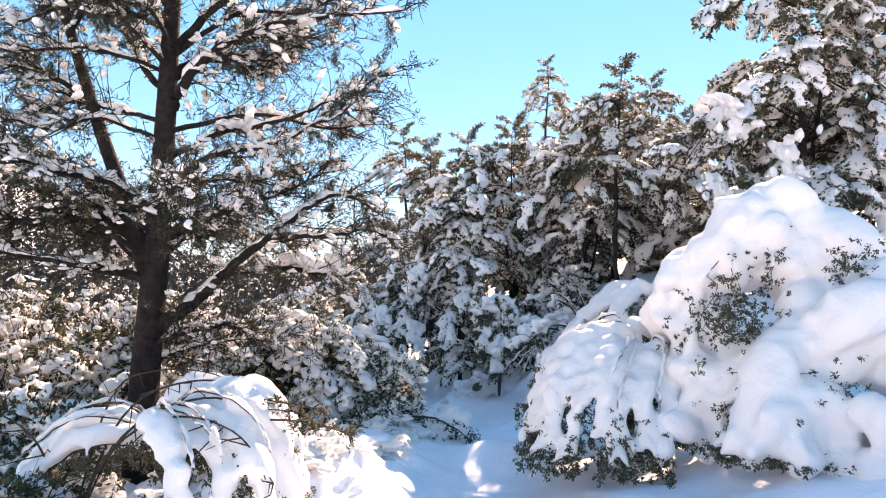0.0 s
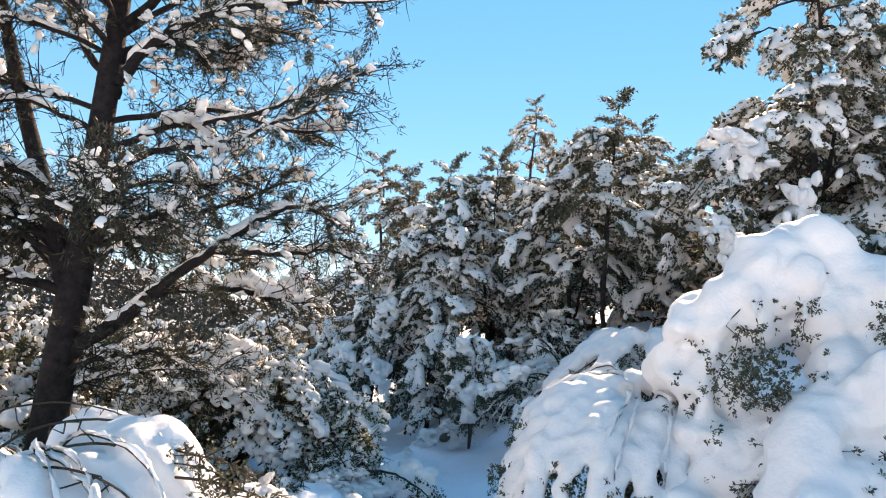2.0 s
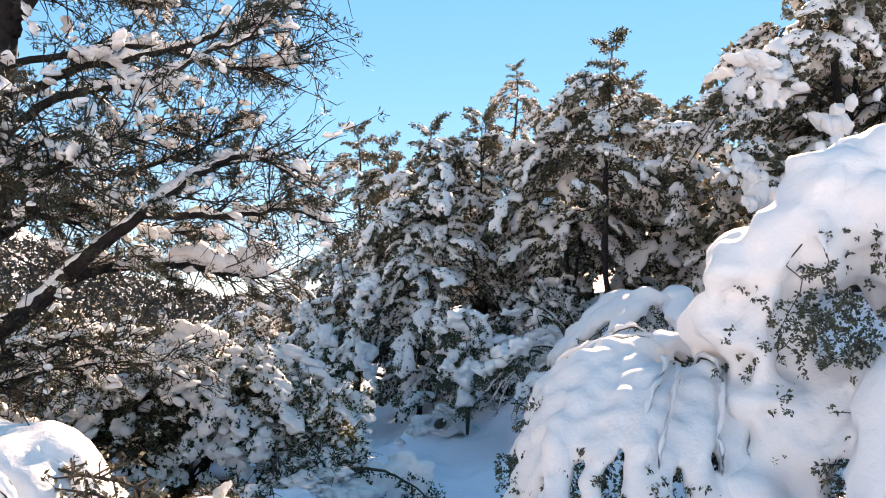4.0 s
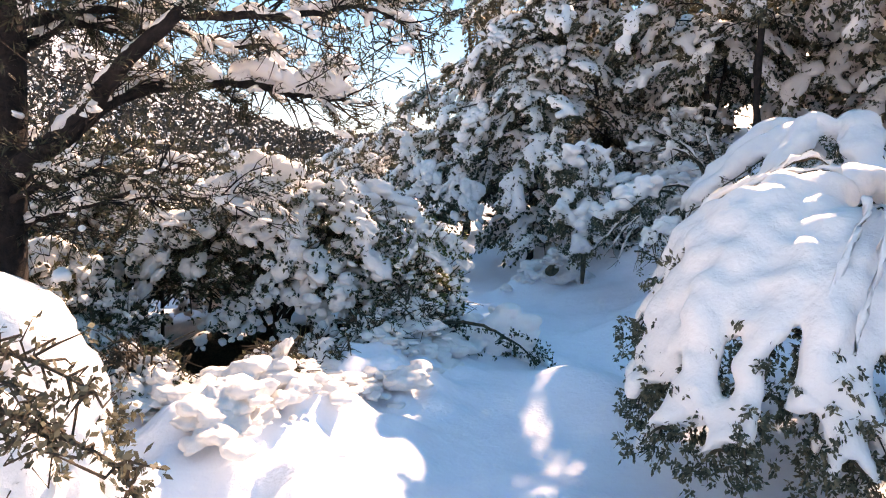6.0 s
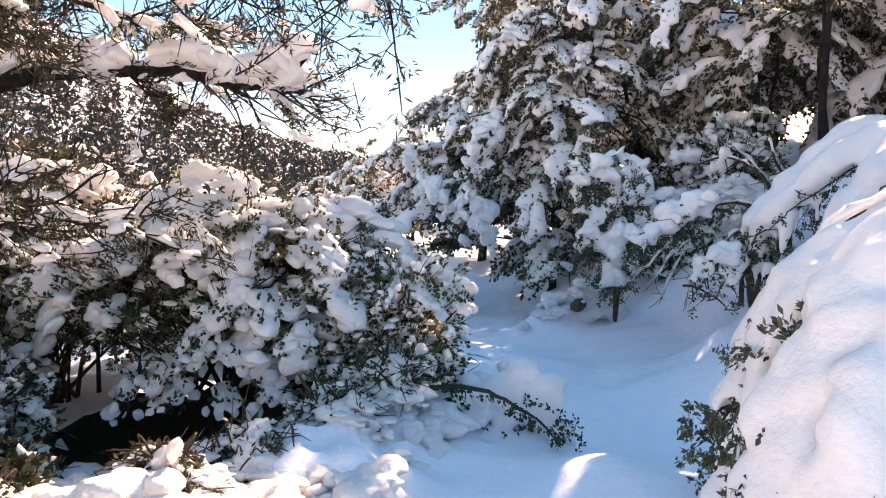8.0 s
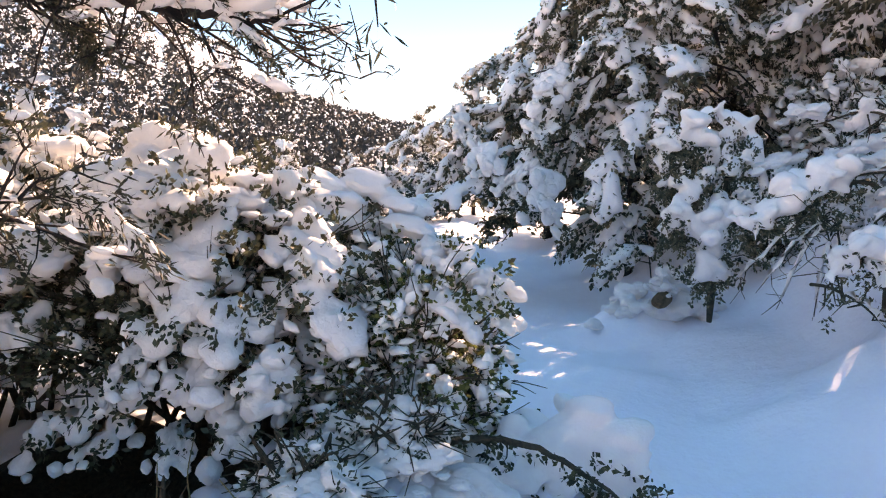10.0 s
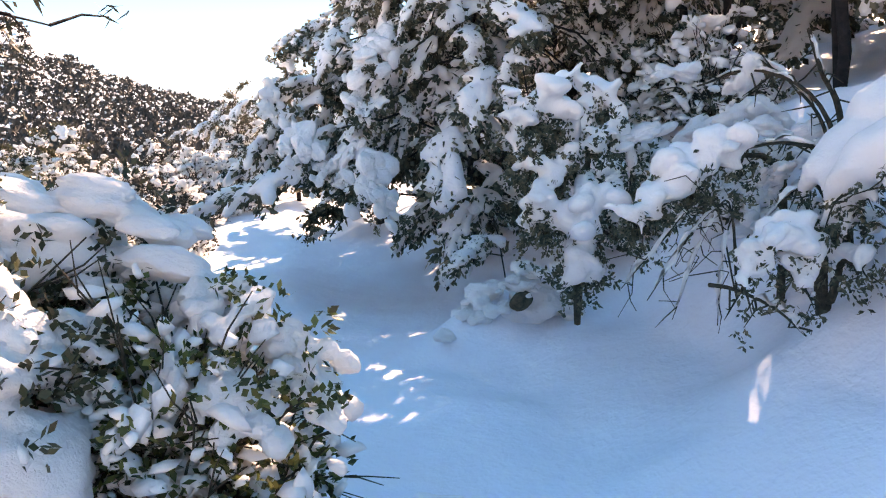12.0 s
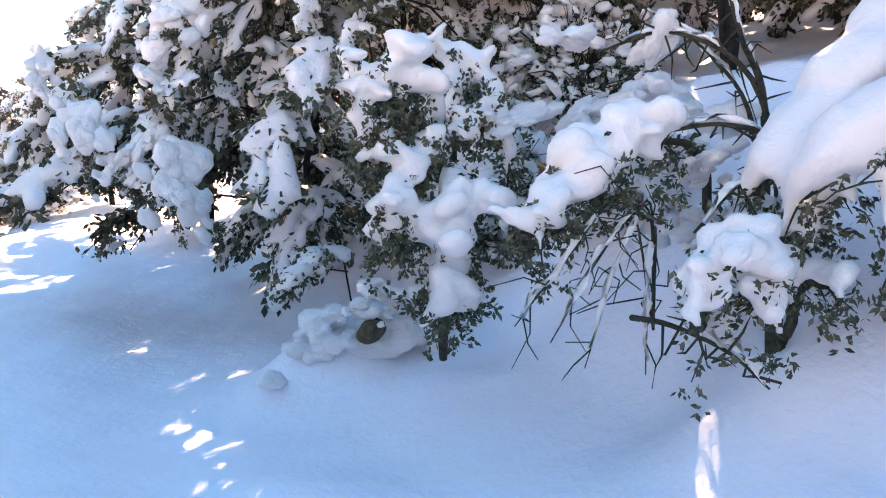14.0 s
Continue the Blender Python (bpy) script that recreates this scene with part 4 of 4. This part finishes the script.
# ---- the shrubs where the path bends ----
laden("juniper_bush", (0.75, 11.0), [
    [(0.8, 11.1, 0.1), (0.75, 11.0, 1.2), (0.58, 10.85, 1.33), (0.45, 10.72, 1.2), (0.42, 10.68, 1.0)],
    [(0.8, 11.1, 0.1), (0.75, 10.9, 0.95), (0.62, 10.7, 1.0), (0.52, 10.62, 0.9), (0.52, 10.58, 0.76)],
    [(0.8, 11.1, 0.1), (0.8, 10.8, 0.9), (0.77, 10.6, 0.88), (0.72, 10.52, 0.7), (0.68, 10.48, 0.48)],
    [(0.8, 11.1, 0.1), (0.9, 11.1, 1.3), (0.95, 11.05, 1.42), (1.05, 10.9, 1.25), (1.1, 10.85, 0.95)],
], 25, "small juniper hung with heavy caps of snow", 0.05, voxel=0.018, leafy=34, fingers=3, rounds=4, rough=0.007, sprig=10, leaf_len=0.03, leaf_w=0.008, tufts=[
    (0.4, 10.7, 1.2, 0.08, 22), (0.55, 10.68, 1.16, 0.08, 24), (0.5, 10.65, 0.95, 0.08, 16), (0.72, 10.75, 1.1, 0.1, 24), (0.9, 10.9, 1.15, 0.12, 40), (0.66, 10.48, 0.42, 0.06, 16), (0.78, 10.55, 0.62, 0.06, 12)], pillows=[
    (0.52, 10.76, 1.38, 0.15), (0.43, 10.72, 1.3, 0.09), (0.62, 10.74, 1.28, 0.09), (0.87, 11.08, 1.46, 0.13), (0.95, 11.05, 1.36, 0.1), (0.48, 10.62, 1.04, 0.08), (0.53, 10.57, 0.86, 0.11), (0.6, 10.58, 0.8, 0.09), (0.7, 10.68, 1.08, 0.07), (0.85, 10.8, 1.1, 0.07), (0.95, 10.85, 1.2, 0.08), (0.62, 10.6, 0.98, 0.06),
    (0.77, 10.52, 0.88, 0.11), (0.72, 10.49, 0.72, 0.12), (0.68, 10.46, 0.58, 0.12), (0.66, 10.45, 0.5, 0.1)])
laden("bent_sapling", (1.6, 10.25), [
    [(1.65, 10.3, 0.3), (1.6, 10.25, 1.0), (1.3, 10.15, 1.1), (1.05, 10.05, 0.93), (0.8, 9.96, 0.82)],
], 26, "bent sapling carrying one long roll of snow", 0.05, "sapling", 0.018, 1, leafy=24, bare=0.42, rounds=5, rough=0.006, tufts=[(1.2, 10.0, 0.9, 0.07, 18), (1.05, 9.97, 0.84, 0.05, 8)],
    pillows=[(1.25, 10.15, 1.12, 0.12), (1.19, 10.12, 1.04, 0.14), (1.1, 10.08, 0.97, 0.12), (1.02, 10.05, 0.93, 0.1), (0.93, 10.0, 0.88, 0.08), (0.84, 9.97, 0.85, 0.055)])
laden("juniper_bush", (1.5, 9.75), [
    [(1.6, 9.8, 0.4), (1.5, 9.7, 0.78), (1.35, 9.6, 0.8), (1.22, 9.54, 0.74), (1.16, 9.5, 0.66)],
    [(1.6, 9.8, 0.4), (1.55, 9.7, 0.72), (1.45, 9.6, 0.74), (1.4, 9.55, 0.7), (1.38, 9.5, 0.64)],
    [(1.6, 9.8, 0.4), (1.6, 9.65, 0.68), (1.58, 9.53, 0.7), (1.57, 9.47, 0.66)],
], 27, "small twiggy juniper under a round cap of snow", 0.035, voxel=0.016, fingers=1, leafy=7, rounds=2, rough=0.008, sprig=6, tufts=[(1.4, 9.55, 0.68, 0.07, 14), (1.25, 9.52, 0.7, 0.05, 8)],
    pillows=[(1.22, 9.56, 0.74, 0.08), (1.31, 9.58, 0.79, 0.1), (1.4, 9.58, 0.75, 0.085)])
laden("bowed_bush", (2.1, 9.5), [
    [(2.5, 9.6, 0.5), (2.4, 9.5, 1.45), (2.1, 9.45, 1.4), (1.8, 9.5, 1.15), (1.58, 9.55, 0.95)],
    [(2.5, 9.6, 0.5), (2.4, 9.3, 1.5), (2.2, 9.15, 1.4), (1.95, 9.1, 1.1), (1.8, 9.05, 0.75)],
    [(2.5, 9.6, 0.5), (2.4, 9.8, 1.5), (2.1, 9.85, 1.45), (1.85, 9.85, 1.2), (1.62, 9.8, 1.0)],
    [(2.5, 9.6, 0.5), (2.5, 9.4, 1.2), (2.2, 9.3, 1.1), (1.95, 9.3, 0.85), (1.8, 9.3, 0.6)],
    [(2.5, 9.6, 0.5), (2.6, 9.3, 1.5), (2.6, 8.9, 1.4), (2.55, 8.6, 1.0)],
], 28, "shrub pressed down under a broad grey snow mass", 0.12, leafy=14, fingers=3)


def bare_shrub(name, x, y, seed, label, lines, snowy=True, leaf=None):
    g = np.random.default_rng(seed)
    ob = thing(name, on_ground(x, y, -0.04), label, "shrub")
    o = np.array(ob.location)
    for pts, r in lines:
        l = spline(pts, 6) - o
        sheet("stem", *tube(l, np.linspace(r, r * 0.35, len(l)), 6), TWIG, ob)
        tw, tips = [], []
        for _ in range(22 if leaf else 10 if snowy else 12):
            i = g.integers(len(l) // 4, len(l))
            e = l[i] + g.normal(0, 0.045 if leaf else 0.085, 3) + np.array([-0.04, -0.03, -0.04]) * (0.3 if leaf else 1)
            tips.append(e)
            tw.append(tube(np.array([l[i], (l[i] + e) / 2 + g.normal(0, 0.025, 3), e]), [min(0.005, 0.55 * r), min(0.004, 0.45 * r), 0.0015], 4))
        tagged(sheet("brushwood", *joined(tw), TWIG, ob), kind="stuff")
        if leaf:
            c = np.array(tips + list(l[len(l) // 4:]))
            tagged(sheet("foliage", *blades(g, c, g.normal(0, 1, c.shape), 6, 0.024, 0.006, 0.8), leaf, ob, False), kind="stuff")
        if not snowy:
            continue
        st = snow_strip(l[len(l) // 2:-1], np.full(len(l) - 1 - len(l) // 2, r * 0.45), g, 0.006)
        sheet("limb_snow", *st, SNOW, ob)
    return ob


bare_shrub("bare_shrub", -2.2, 4.85, 77, "leafless shrub with thin stems arching over the snow", [
    ([(-2.3, 4.8, -0.1), (-1.95, 4.75, 0.6), (-1.45, 4.75, 0.84), (-1.05, 4.8, 0.7), (-0.88, 4.85, 0.5)], 0.011),
    ([(-2.3, 4.8, -0.1), (-2.0, 4.85, 0.7), (-1.6, 4.95, 0.92), (-1.15, 5.05, 0.83), (-0.95, 5.1, 0.55)], 0.01),
    ([(-2.3, 4.8, -0.1), (-2.0, 4.65, 0.5), (-1.6, 4.55, 0.75), (-1.2, 4.5, 0.68), (-0.95, 4.45, 0.4)], 0.01),
    ([(-2.3, 4.8, -0.1), (-2.1, 4.9, 0.8), (-1.85, 5.0, 0.98), (-1.5, 5.1, 0.95), (-1.3, 5.15, 0.8)], 0.008),
    ([(-2.3, 4.8, -0.1), (-2.4, 4.7, 0.5), (-2.6, 4.6, 0.75), (-2.9, 4.55, 0.8)], 0.009),
], False)
bare_shrub("leafy_branch", -1.27, 4.80, 78, "dark leafy branches trailing over the bowed snowy shrub", [
    ([(-1.35, 4.90, 0.86), (-1.01, 4.75, 0.82), (-0.82, 4.65, 0.81), (-0.67, 4.60, 0.77)], 0.007),
    ([(-1.27, 4.80, 0.70), (-0.90, 4.60, 0.73), (-0.70, 4.50, 0.72), (-0.56, 4.45, 0.69), (-0.50, 4.40, 0.66)], 0.008),
    ([(-1.27, 4.80, 0.77), (-0.94, 4.65, 0.78), (-0.79, 4.55, 0.76), (-0.72, 4.50, 0.69)], 0.005),
], False, NEEDLES)
bush("holm_oak_bush", (-2.5, 4.35, 0.1), (0.5, 0.4, 0.32), 15, "low scrub sunk in snow beside the path", OAK, 0.04, 0.011, 8, 380, 20, 0.14, stems=8)
SHRUB = bare_shrub("bare_shrub", 1.95, 10.5, 71, "leafless grey shrub with arching snowy stems", [
    ([(2.05, 10.5, 0.3), (2.01, 10.5, 1.17), (1.9, 10.5, 1.45), (1.83, 10.5, 1.65)], 0.02),
    ([(1.95, 10.2, 0.4), (1.75, 10.0, 1.0), (1.55, 10.0, 1.12), (1.38, 10.15, 1.1)], 0.016),
    ([(2.0, 10.3, 0.4), (1.8, 10.2, 1.2), (1.55, 10.35, 1.45), (1.3, 10.5, 1.4)], 0.014),
    ([(1.9, 10.2, 0.4), (1.75, 10.1, 0.85), (1.55, 9.9, 0.95), (1.35, 9.85, 0.8)], 0.012),
    ([(1.95, 10.4, 0.4), (1.9, 10.4, 1.1), (1.75, 10.5, 1.4), (1.5, 10.6, 1.6)], 0.012),
])
rng = np.random.default_rng(72)
for x, y, z, q in [(1.5, 10.45, 1.42, 0.12), (1.29, 10.8, 1.5, 0.13), (1.65, 10.6, 1.2, 0.14), (1.75, 10.9, 1.3, 0.17), (1.35, 10.6, 1.05, 0.13), (1.55, 10.15, 1.0, 0.1), (1.6, 10.3, 0.8, 0.17), (1.75, 10.1, 0.85, 0.16), (1.85, 10.5, 1.15, 0.16), (1.15, 10.9, 1.2, 0.14)]:
    crown_clump(SHRUB, np.array([x, y, z]) - np.array(SHRUB.location), q, rng)
bare_shrub("bare_shrub", 1.35, 10.15, 76, "fan of thin bare twigs drooping under the snow roll", [
    ([(1.4, 10.2, 0.4), (1.3, 10.05, 0.85), (1.1, 9.9, 0.78), (0.88, 9.82, 0.5)], 0.005),
    ([(1.4, 10.2, 0.4), (1.28, 10.0, 0.88), (1.12, 9.88, 0.72), (0.98, 9.8, 0.42)], 0.005),
    ([(1.4, 10.2, 0.4), (1.3, 10.0, 0.8), (1.2, 9.85, 0.65), (1.15, 9.75, 0.4)], 0.005),
    ([(1.4, 10.2, 0.4), (1.2, 10.0, 0.9), (0.95, 9.9, 0.72), (0.78, 9.85, 0.55)], 0.005),
])
bare_shrub("snowy_twig", 1.25, 9.65, 73, "thin fallen twig holding a pillow of snow", [([(1.15, 9.85, 0.55), (1.2, 9.7, 0.56), (1.32, 9.6, 0.5), (1.42, 9.55, 0.4)], 0.01)])

# a weathered stump that looks out of the snow hump
st = np.random.default_rng(74)
V, F = pads(st, [(0, 0, 0)], [(0, 0, 1.0)], [(0.075, 0.06, 0.065)], 3, 0.5, 1.0)
stump = sheet("tree_stump", V, F, OLD_WOOD, None, True)
stump.matrix_world = Matrix.Translation((0.49, 11.36, 0.17)) @ pose(0, 0, 0, 0, 60, 20)
for x, y, z, q in [(0.56, 11.48, 0.34, 0.17), (0.42, 11.44, 0.24, 0.09), (0.52, 11.38, 0.27, 0.07), (0.16, 11.55, 0.06, 0.2), (0.33, 11.58, 0.18, 0.22), (0.66, 11.6, 0.14, 0.24)]:
    lump = new("snow_lump", CLUMPS[int(x * 100) % 14])
    lump.matrix_basis = basis((x, y, z), (1, 0.3, 0), (q * 1.1, q, q * 0.9))
    tagged(lump, "thick snow cap over a weathered stump", "snow", "snow lumps at the bend")
tagged(stump, "brown weathered stump peeping from a snow hump", "stump")

# dry stalks on the bank
rng = np.random.default_rng(75)
for k in range(5):
    x, y = rng.uniform(-1.3, -0.75), rng.uniform(7.5, 7.95)
    z = float(ground_z(x, y)) - 0.02
    tip = np.array([x, y, z]) + np.array([rng.normal(0, 0.05), rng.normal(0, 0.05), rng.uniform(0.14, 0.32)])
    mid_p = (np.array([x, y, z]) + tip) / 2 + rng.normal(0, 0.025, 3)
    stalk = sheet("grass_stalk", *tube(spline([(x, y, z), mid_p, tip], 5), np.linspace(0.004, 0.0015, 11), 5), STRAW)
    tagged(stalk, "thin dry grass stalk poking through the snow", "grass", "dry stalks")

for k, (x, y, q) in enumerate([(1.35, 12.1, 0.5), (2.15, 12.8, 0.5), (1.75, 11.2, 0.3)]):
    bush("snowy_shrub", (x, y, float(ground_z(x, y)) + 0.5 * q), (q, q * 0.9, q * 1.1), 140 + k, "slender shrub on the slope hung with snow pillows", NEEDLES, 0.05, 0.012, 6, 260, 16, 0.2, group="snowy shrubs on the slope", stems=8, dust=24, poke=5)

# ---- bushes beyond, down the bank ----
BANK = "snowy bushes down the bank"
for k, (x, y, z, rx, ry, rz) in enumerate([
        (-3.2, 9.3, 0.55, 0.9, 0.7, 0.75), (-4.6, 8.3, 0.3, 1.2, 0.9, 1.0), (-4.2, 10.2, 0.6, 1.2, 1.0, 1.0), (-6.0, 10.0, 0.4, 1.4, 1.2, 1.3),
        (-3.4, 6.1, 0.1, 0.7, 0.6, 0.55), (-4.6, 6.4, 0.0, 0.9, 0.8, 0.8), (-2.9, 7.7, 0.15, 0.6, 0.5, 0.5), (-2.6, 10.6, 0.4, 0.8, 0.7, 0.6),
        (-2.85, 12.0, 0.05, 0.6, 0.6, 0.45), (-3.2, 13.2, 0.1, 0.7, 0.7, 0.5), (-2.3, 10.5, 0.1, 0.5, 0.5, 0.45), (-3.5, 15.0, 0.1, 0.8, 0.8, 0.5),
        (-4.1, 17.0, 0.2, 1.0, 0.9, 0.6), (-4.4, 13.0, 0.2, 1.1, 0.9, 0.7), (-5.6, 15.0, 0.2, 1.3, 1.1, 0.9), (-4.0, 19.0, 0.4, 1.2, 1.0, 0.8), (-6.5, 18.5, 0.3, 1.5, 1.3, 1.0), (-8.2, 13.5, 0.0, 1.6, 1.3, 1.2)]):
    near_path = y > 10.55 and x > -5 or -2.4 < x
    bush("holm_oak_bush" if not near_path else "frosted_shrub", (x, y, z), (rx, ry, rz), 100 + k, "snow-dusted evergreen bush on the bank" if not near_path else "low shrub with every twig frosted white",
         SCRUB if near_path else OAK, 0.06, 0.014, 7, int(500 + 300 * rx), int(26 + 14 * rx), 0.21 if not near_path else 0.12, group=BANK, dust=34 if not near_path else 60,
         marked=[(-3.05, 9.25, 1.3, 0.25), (-3.12, 9.05, 1.1, 0.27), (-2.75, 9.2, 0.98, 0.22), (-3.4, 9.2, 1.38, 0.2), (-2.95, 8.8, 0.85, 0.22)] if k == 0 else ())

# ---- the grove ahead ----
GROVE = "grove ahead of the path"
conifer("juniper_tree", 0.25, 13.75, 4.5, 1.8, 31, "dense dark juniper with hanging snowy sprays", group=GROVE, low=0.15, limbs=46, per=9, size=0.6, droop=0.45, snow=0.74, stems=2, slim=3.4, lift=0.42, marked=[
    (-0.51, 12.7, 1.85, 0.27, 0.5), (-0.6, 12.6, 1.5, 0.17, 1.2), (-1.0, 12.6, 1.1, 0.27, 0.8), (-0.42, 12.3, 0.78, 0.26, 1.2), (-0.75, 12.5, 1.0, 0.16, 1.6),
    (-1.4, 13.1, 1.55, 0.17, 0.9), (0.36, 12.9, 1.8, 0.18, 0.9), (0.5, 12.6, 2.6, 0.17, 0.8), (-0.2, 12.8, 2.9, 0.2, 0.6), (0.9, 13.0, 3.2, 0.18, 0.6)])
conifer("juniper_tree", 1.35, 14.6, 5.0, 1.5, 32, "snow-laden juniper with several dark stems", group=GROVE, limbs=27, per=8, size=0.58, stems=3, snow=0.8, slim=2.6, low=0.33)
conifer("juniper_tree", -0.95, 17.6, 5.5, 1.2, 33, "juniper with a bushy snow-dusted crown", group=GROVE, limbs=24, per=7, size=0.65, stems=2, slim=2.2)
conifer("juniper_tree", -0.2, 16.6, 5.0, 1.4, 41, "thick juniper bough mass under snow", group=GROVE, limbs=24, per=7, size=0.65, stems=2, slim=2.8)
conifer("spruce_tree", 3.0, 24.0, 9.2, 1.3, 34, "slender conifer standing above the grove", group=GROVE, limbs=20, per=4, size=0.6, slim=1.0, low=0.45)
conifer("juniper_tree", 3.1, 16.6, 5.9, 1.6, 35, "tall juniper with snow pads on its crown", group=GROVE, limbs=23, per=7, size=0.68, stems=2, slim=2.8, low=0.5, marked=[(3.1, 16.2, 5.6, 0.4, 0.3), (2.6, 16.0, 4.6, 0.3, 0.6)])
conifer("juniper_tree", 2.5, 13.4, 4.3, 1.3, 36, "grey-green juniper bent under snow", group=GROVE, limbs=15, per=8, size=0.6, droop=0.4, stems=2, slim=2.6, low=0.5, snow=0.75)
conifer("juniper_tree", 5.5, 19.5, 7.3, 1.5, 37, "conifer with a thin snow-dusted top", group=GROVE, limbs=22, per=6, size=0.75, low=0.3)
conifer("juniper_tree", 4.5, 14.0, 5.0, 1.6, 38, "juniper with broad snowy sprays on the slope", group=GROVE, limbs=28, per=7, size=0.68, stems=2, slim=2.8, low=0.25, marked=[(4.0, 12.9, 3.5, 0.35, 1.5), (4.5, 12.9, 4.1, 0.35, 0.5), (4.1, 12.9, 2.9, 0.3, 1.5)])
conifer("juniper_tree", 4.75, 9.7, 6.8, 1.75, 39, "tall juniper leaning over the slope with snowy limbs", group=GROVE, limbs=46, per=8, size=0.65, lean=(-0.03, -0.02), stems=2, slim=2.6, droop=0.5, low=0.2, marked=[(3.2, 8.6, 2.6, 0.25, 1.3), (3.3, 8.5, 3.6, 0.3, 0.6), (3.9, 8.4, 3.0, 0.3, 0.8), (3.6, 8.4, 2.3, 0.3, 0.8)])
conifer("juniper_tree", 6.4, 11.0, 6.0, 2.0, 40, "large snowy juniper up the slope", group=GROVE, limbs=14, per=6, size=0.9, slim=2.4, low=0.2)
conifer("juniper_tree", 2.7, 11.9, 5.2, 1.3, 42, "juniper thicket with drooping white boughs", group=GROVE, limbs=18, per=7, size=0.6, droop=0.4, stems=2, slim=2.8, low=0.5, snow=0.7, trunk_r=0.045)
conifer("juniper_tree", -4.2, 22.0, 2.2, 1.1, 44, "small dark juniper on the bank below the path", group=GROVE, limbs=18, per=6, size=0.6, slim=2.6)
conifer("juniper_tree", -2.7, 20.5, 2.6, 1.2, 45, "juniper beside the far end of the path", group=GROVE, limbs=18, per=6, size=0.6, slim=2.6)
conifer("juniper_tree", 7.5, 14.5, 6.8, 2.0, 46, "snowy juniper high on the slope", group=GROVE, limbs=18, per=5, size=1.0, slim=2.4)
conifer("juniper_tree", 1.0, 19.5, 4.8, 1.6, 47, "juniper at the back of the grove", group=GROVE, limbs=20, per=5, size=0.9, slim=2.2)

for x, y, top, k in [(3.9, 17.6, 4.6, 51), (6.2, 15.8, 4.6, 52), (5.0, 12.2, 3.6, 53), (2.2, 17.8, 4.2, 54)]:
    conifer("juniper_tree", x, y, top, 1.7, k, "low snowy juniper thicket on the slope behind", group=GROVE, limbs=12, per=5, size=1.15, slim=3.0, low=0.02)


# ---- the far hillside ----
def hillside():
    g = np.random.default_rng(81)
    n = 36000
    r = 20 + 190 * g.uniform(0, 1, n) ** 0.8
    az = np.radians(g.uniform(-62, 4, n))
    x, y = r * np.sin(az), 6 + r * np.cos(az)
    keep = ~((r < 34) & (x > -7))
    x, y, r = x[keep], y[keep], r[keep]
    s = (0.14 + r * 0.0042) * g.uniform(0.5, 1.4, len(x))
    c = np.stack([x, y, ground_z(x, y) + s * 0.3], 1)
    leaves = [blades(g, c[k::4], np.tile([[0, 0, 0.5]], (len(c[k::4]), 1)), 8, size, size * 0.34, 1.1) for k, size in enumerate((0.35, 0.5, 0.65, 0.8))]
    tagged(sheet("hillside_scrub", *joined(leaves), SCRUB, None, False), "dark evergreen scrub covering the opposite hillside", "scrub", kind="stuff")
    k = g.uniform(size=len(c)) < 0.36
    c2 = c[k] + np.stack([g.normal(0, 0.4, k.sum()) * s[k], g.normal(0, 0.4, k.sum()) * s[k], s[k] * g.uniform(0.1, 0.7, k.sum())], 1)
    V, F = pads(g, c2, g.normal(0, 1, c2.shape) * np.array([1, 1, 0.5]), s[k][:, None] * g.uniform(0.18, 0.42, (k.sum(), 1)) * np.array([[1.3, 1.0, 0.6]]), 1, 0.6, 1.0)
    tagged(sheet("hillside_snow", V, F, SNOW, None, True), "patches of snow lying on the hillside scrub", "snow", kind="stuff")


hillside()
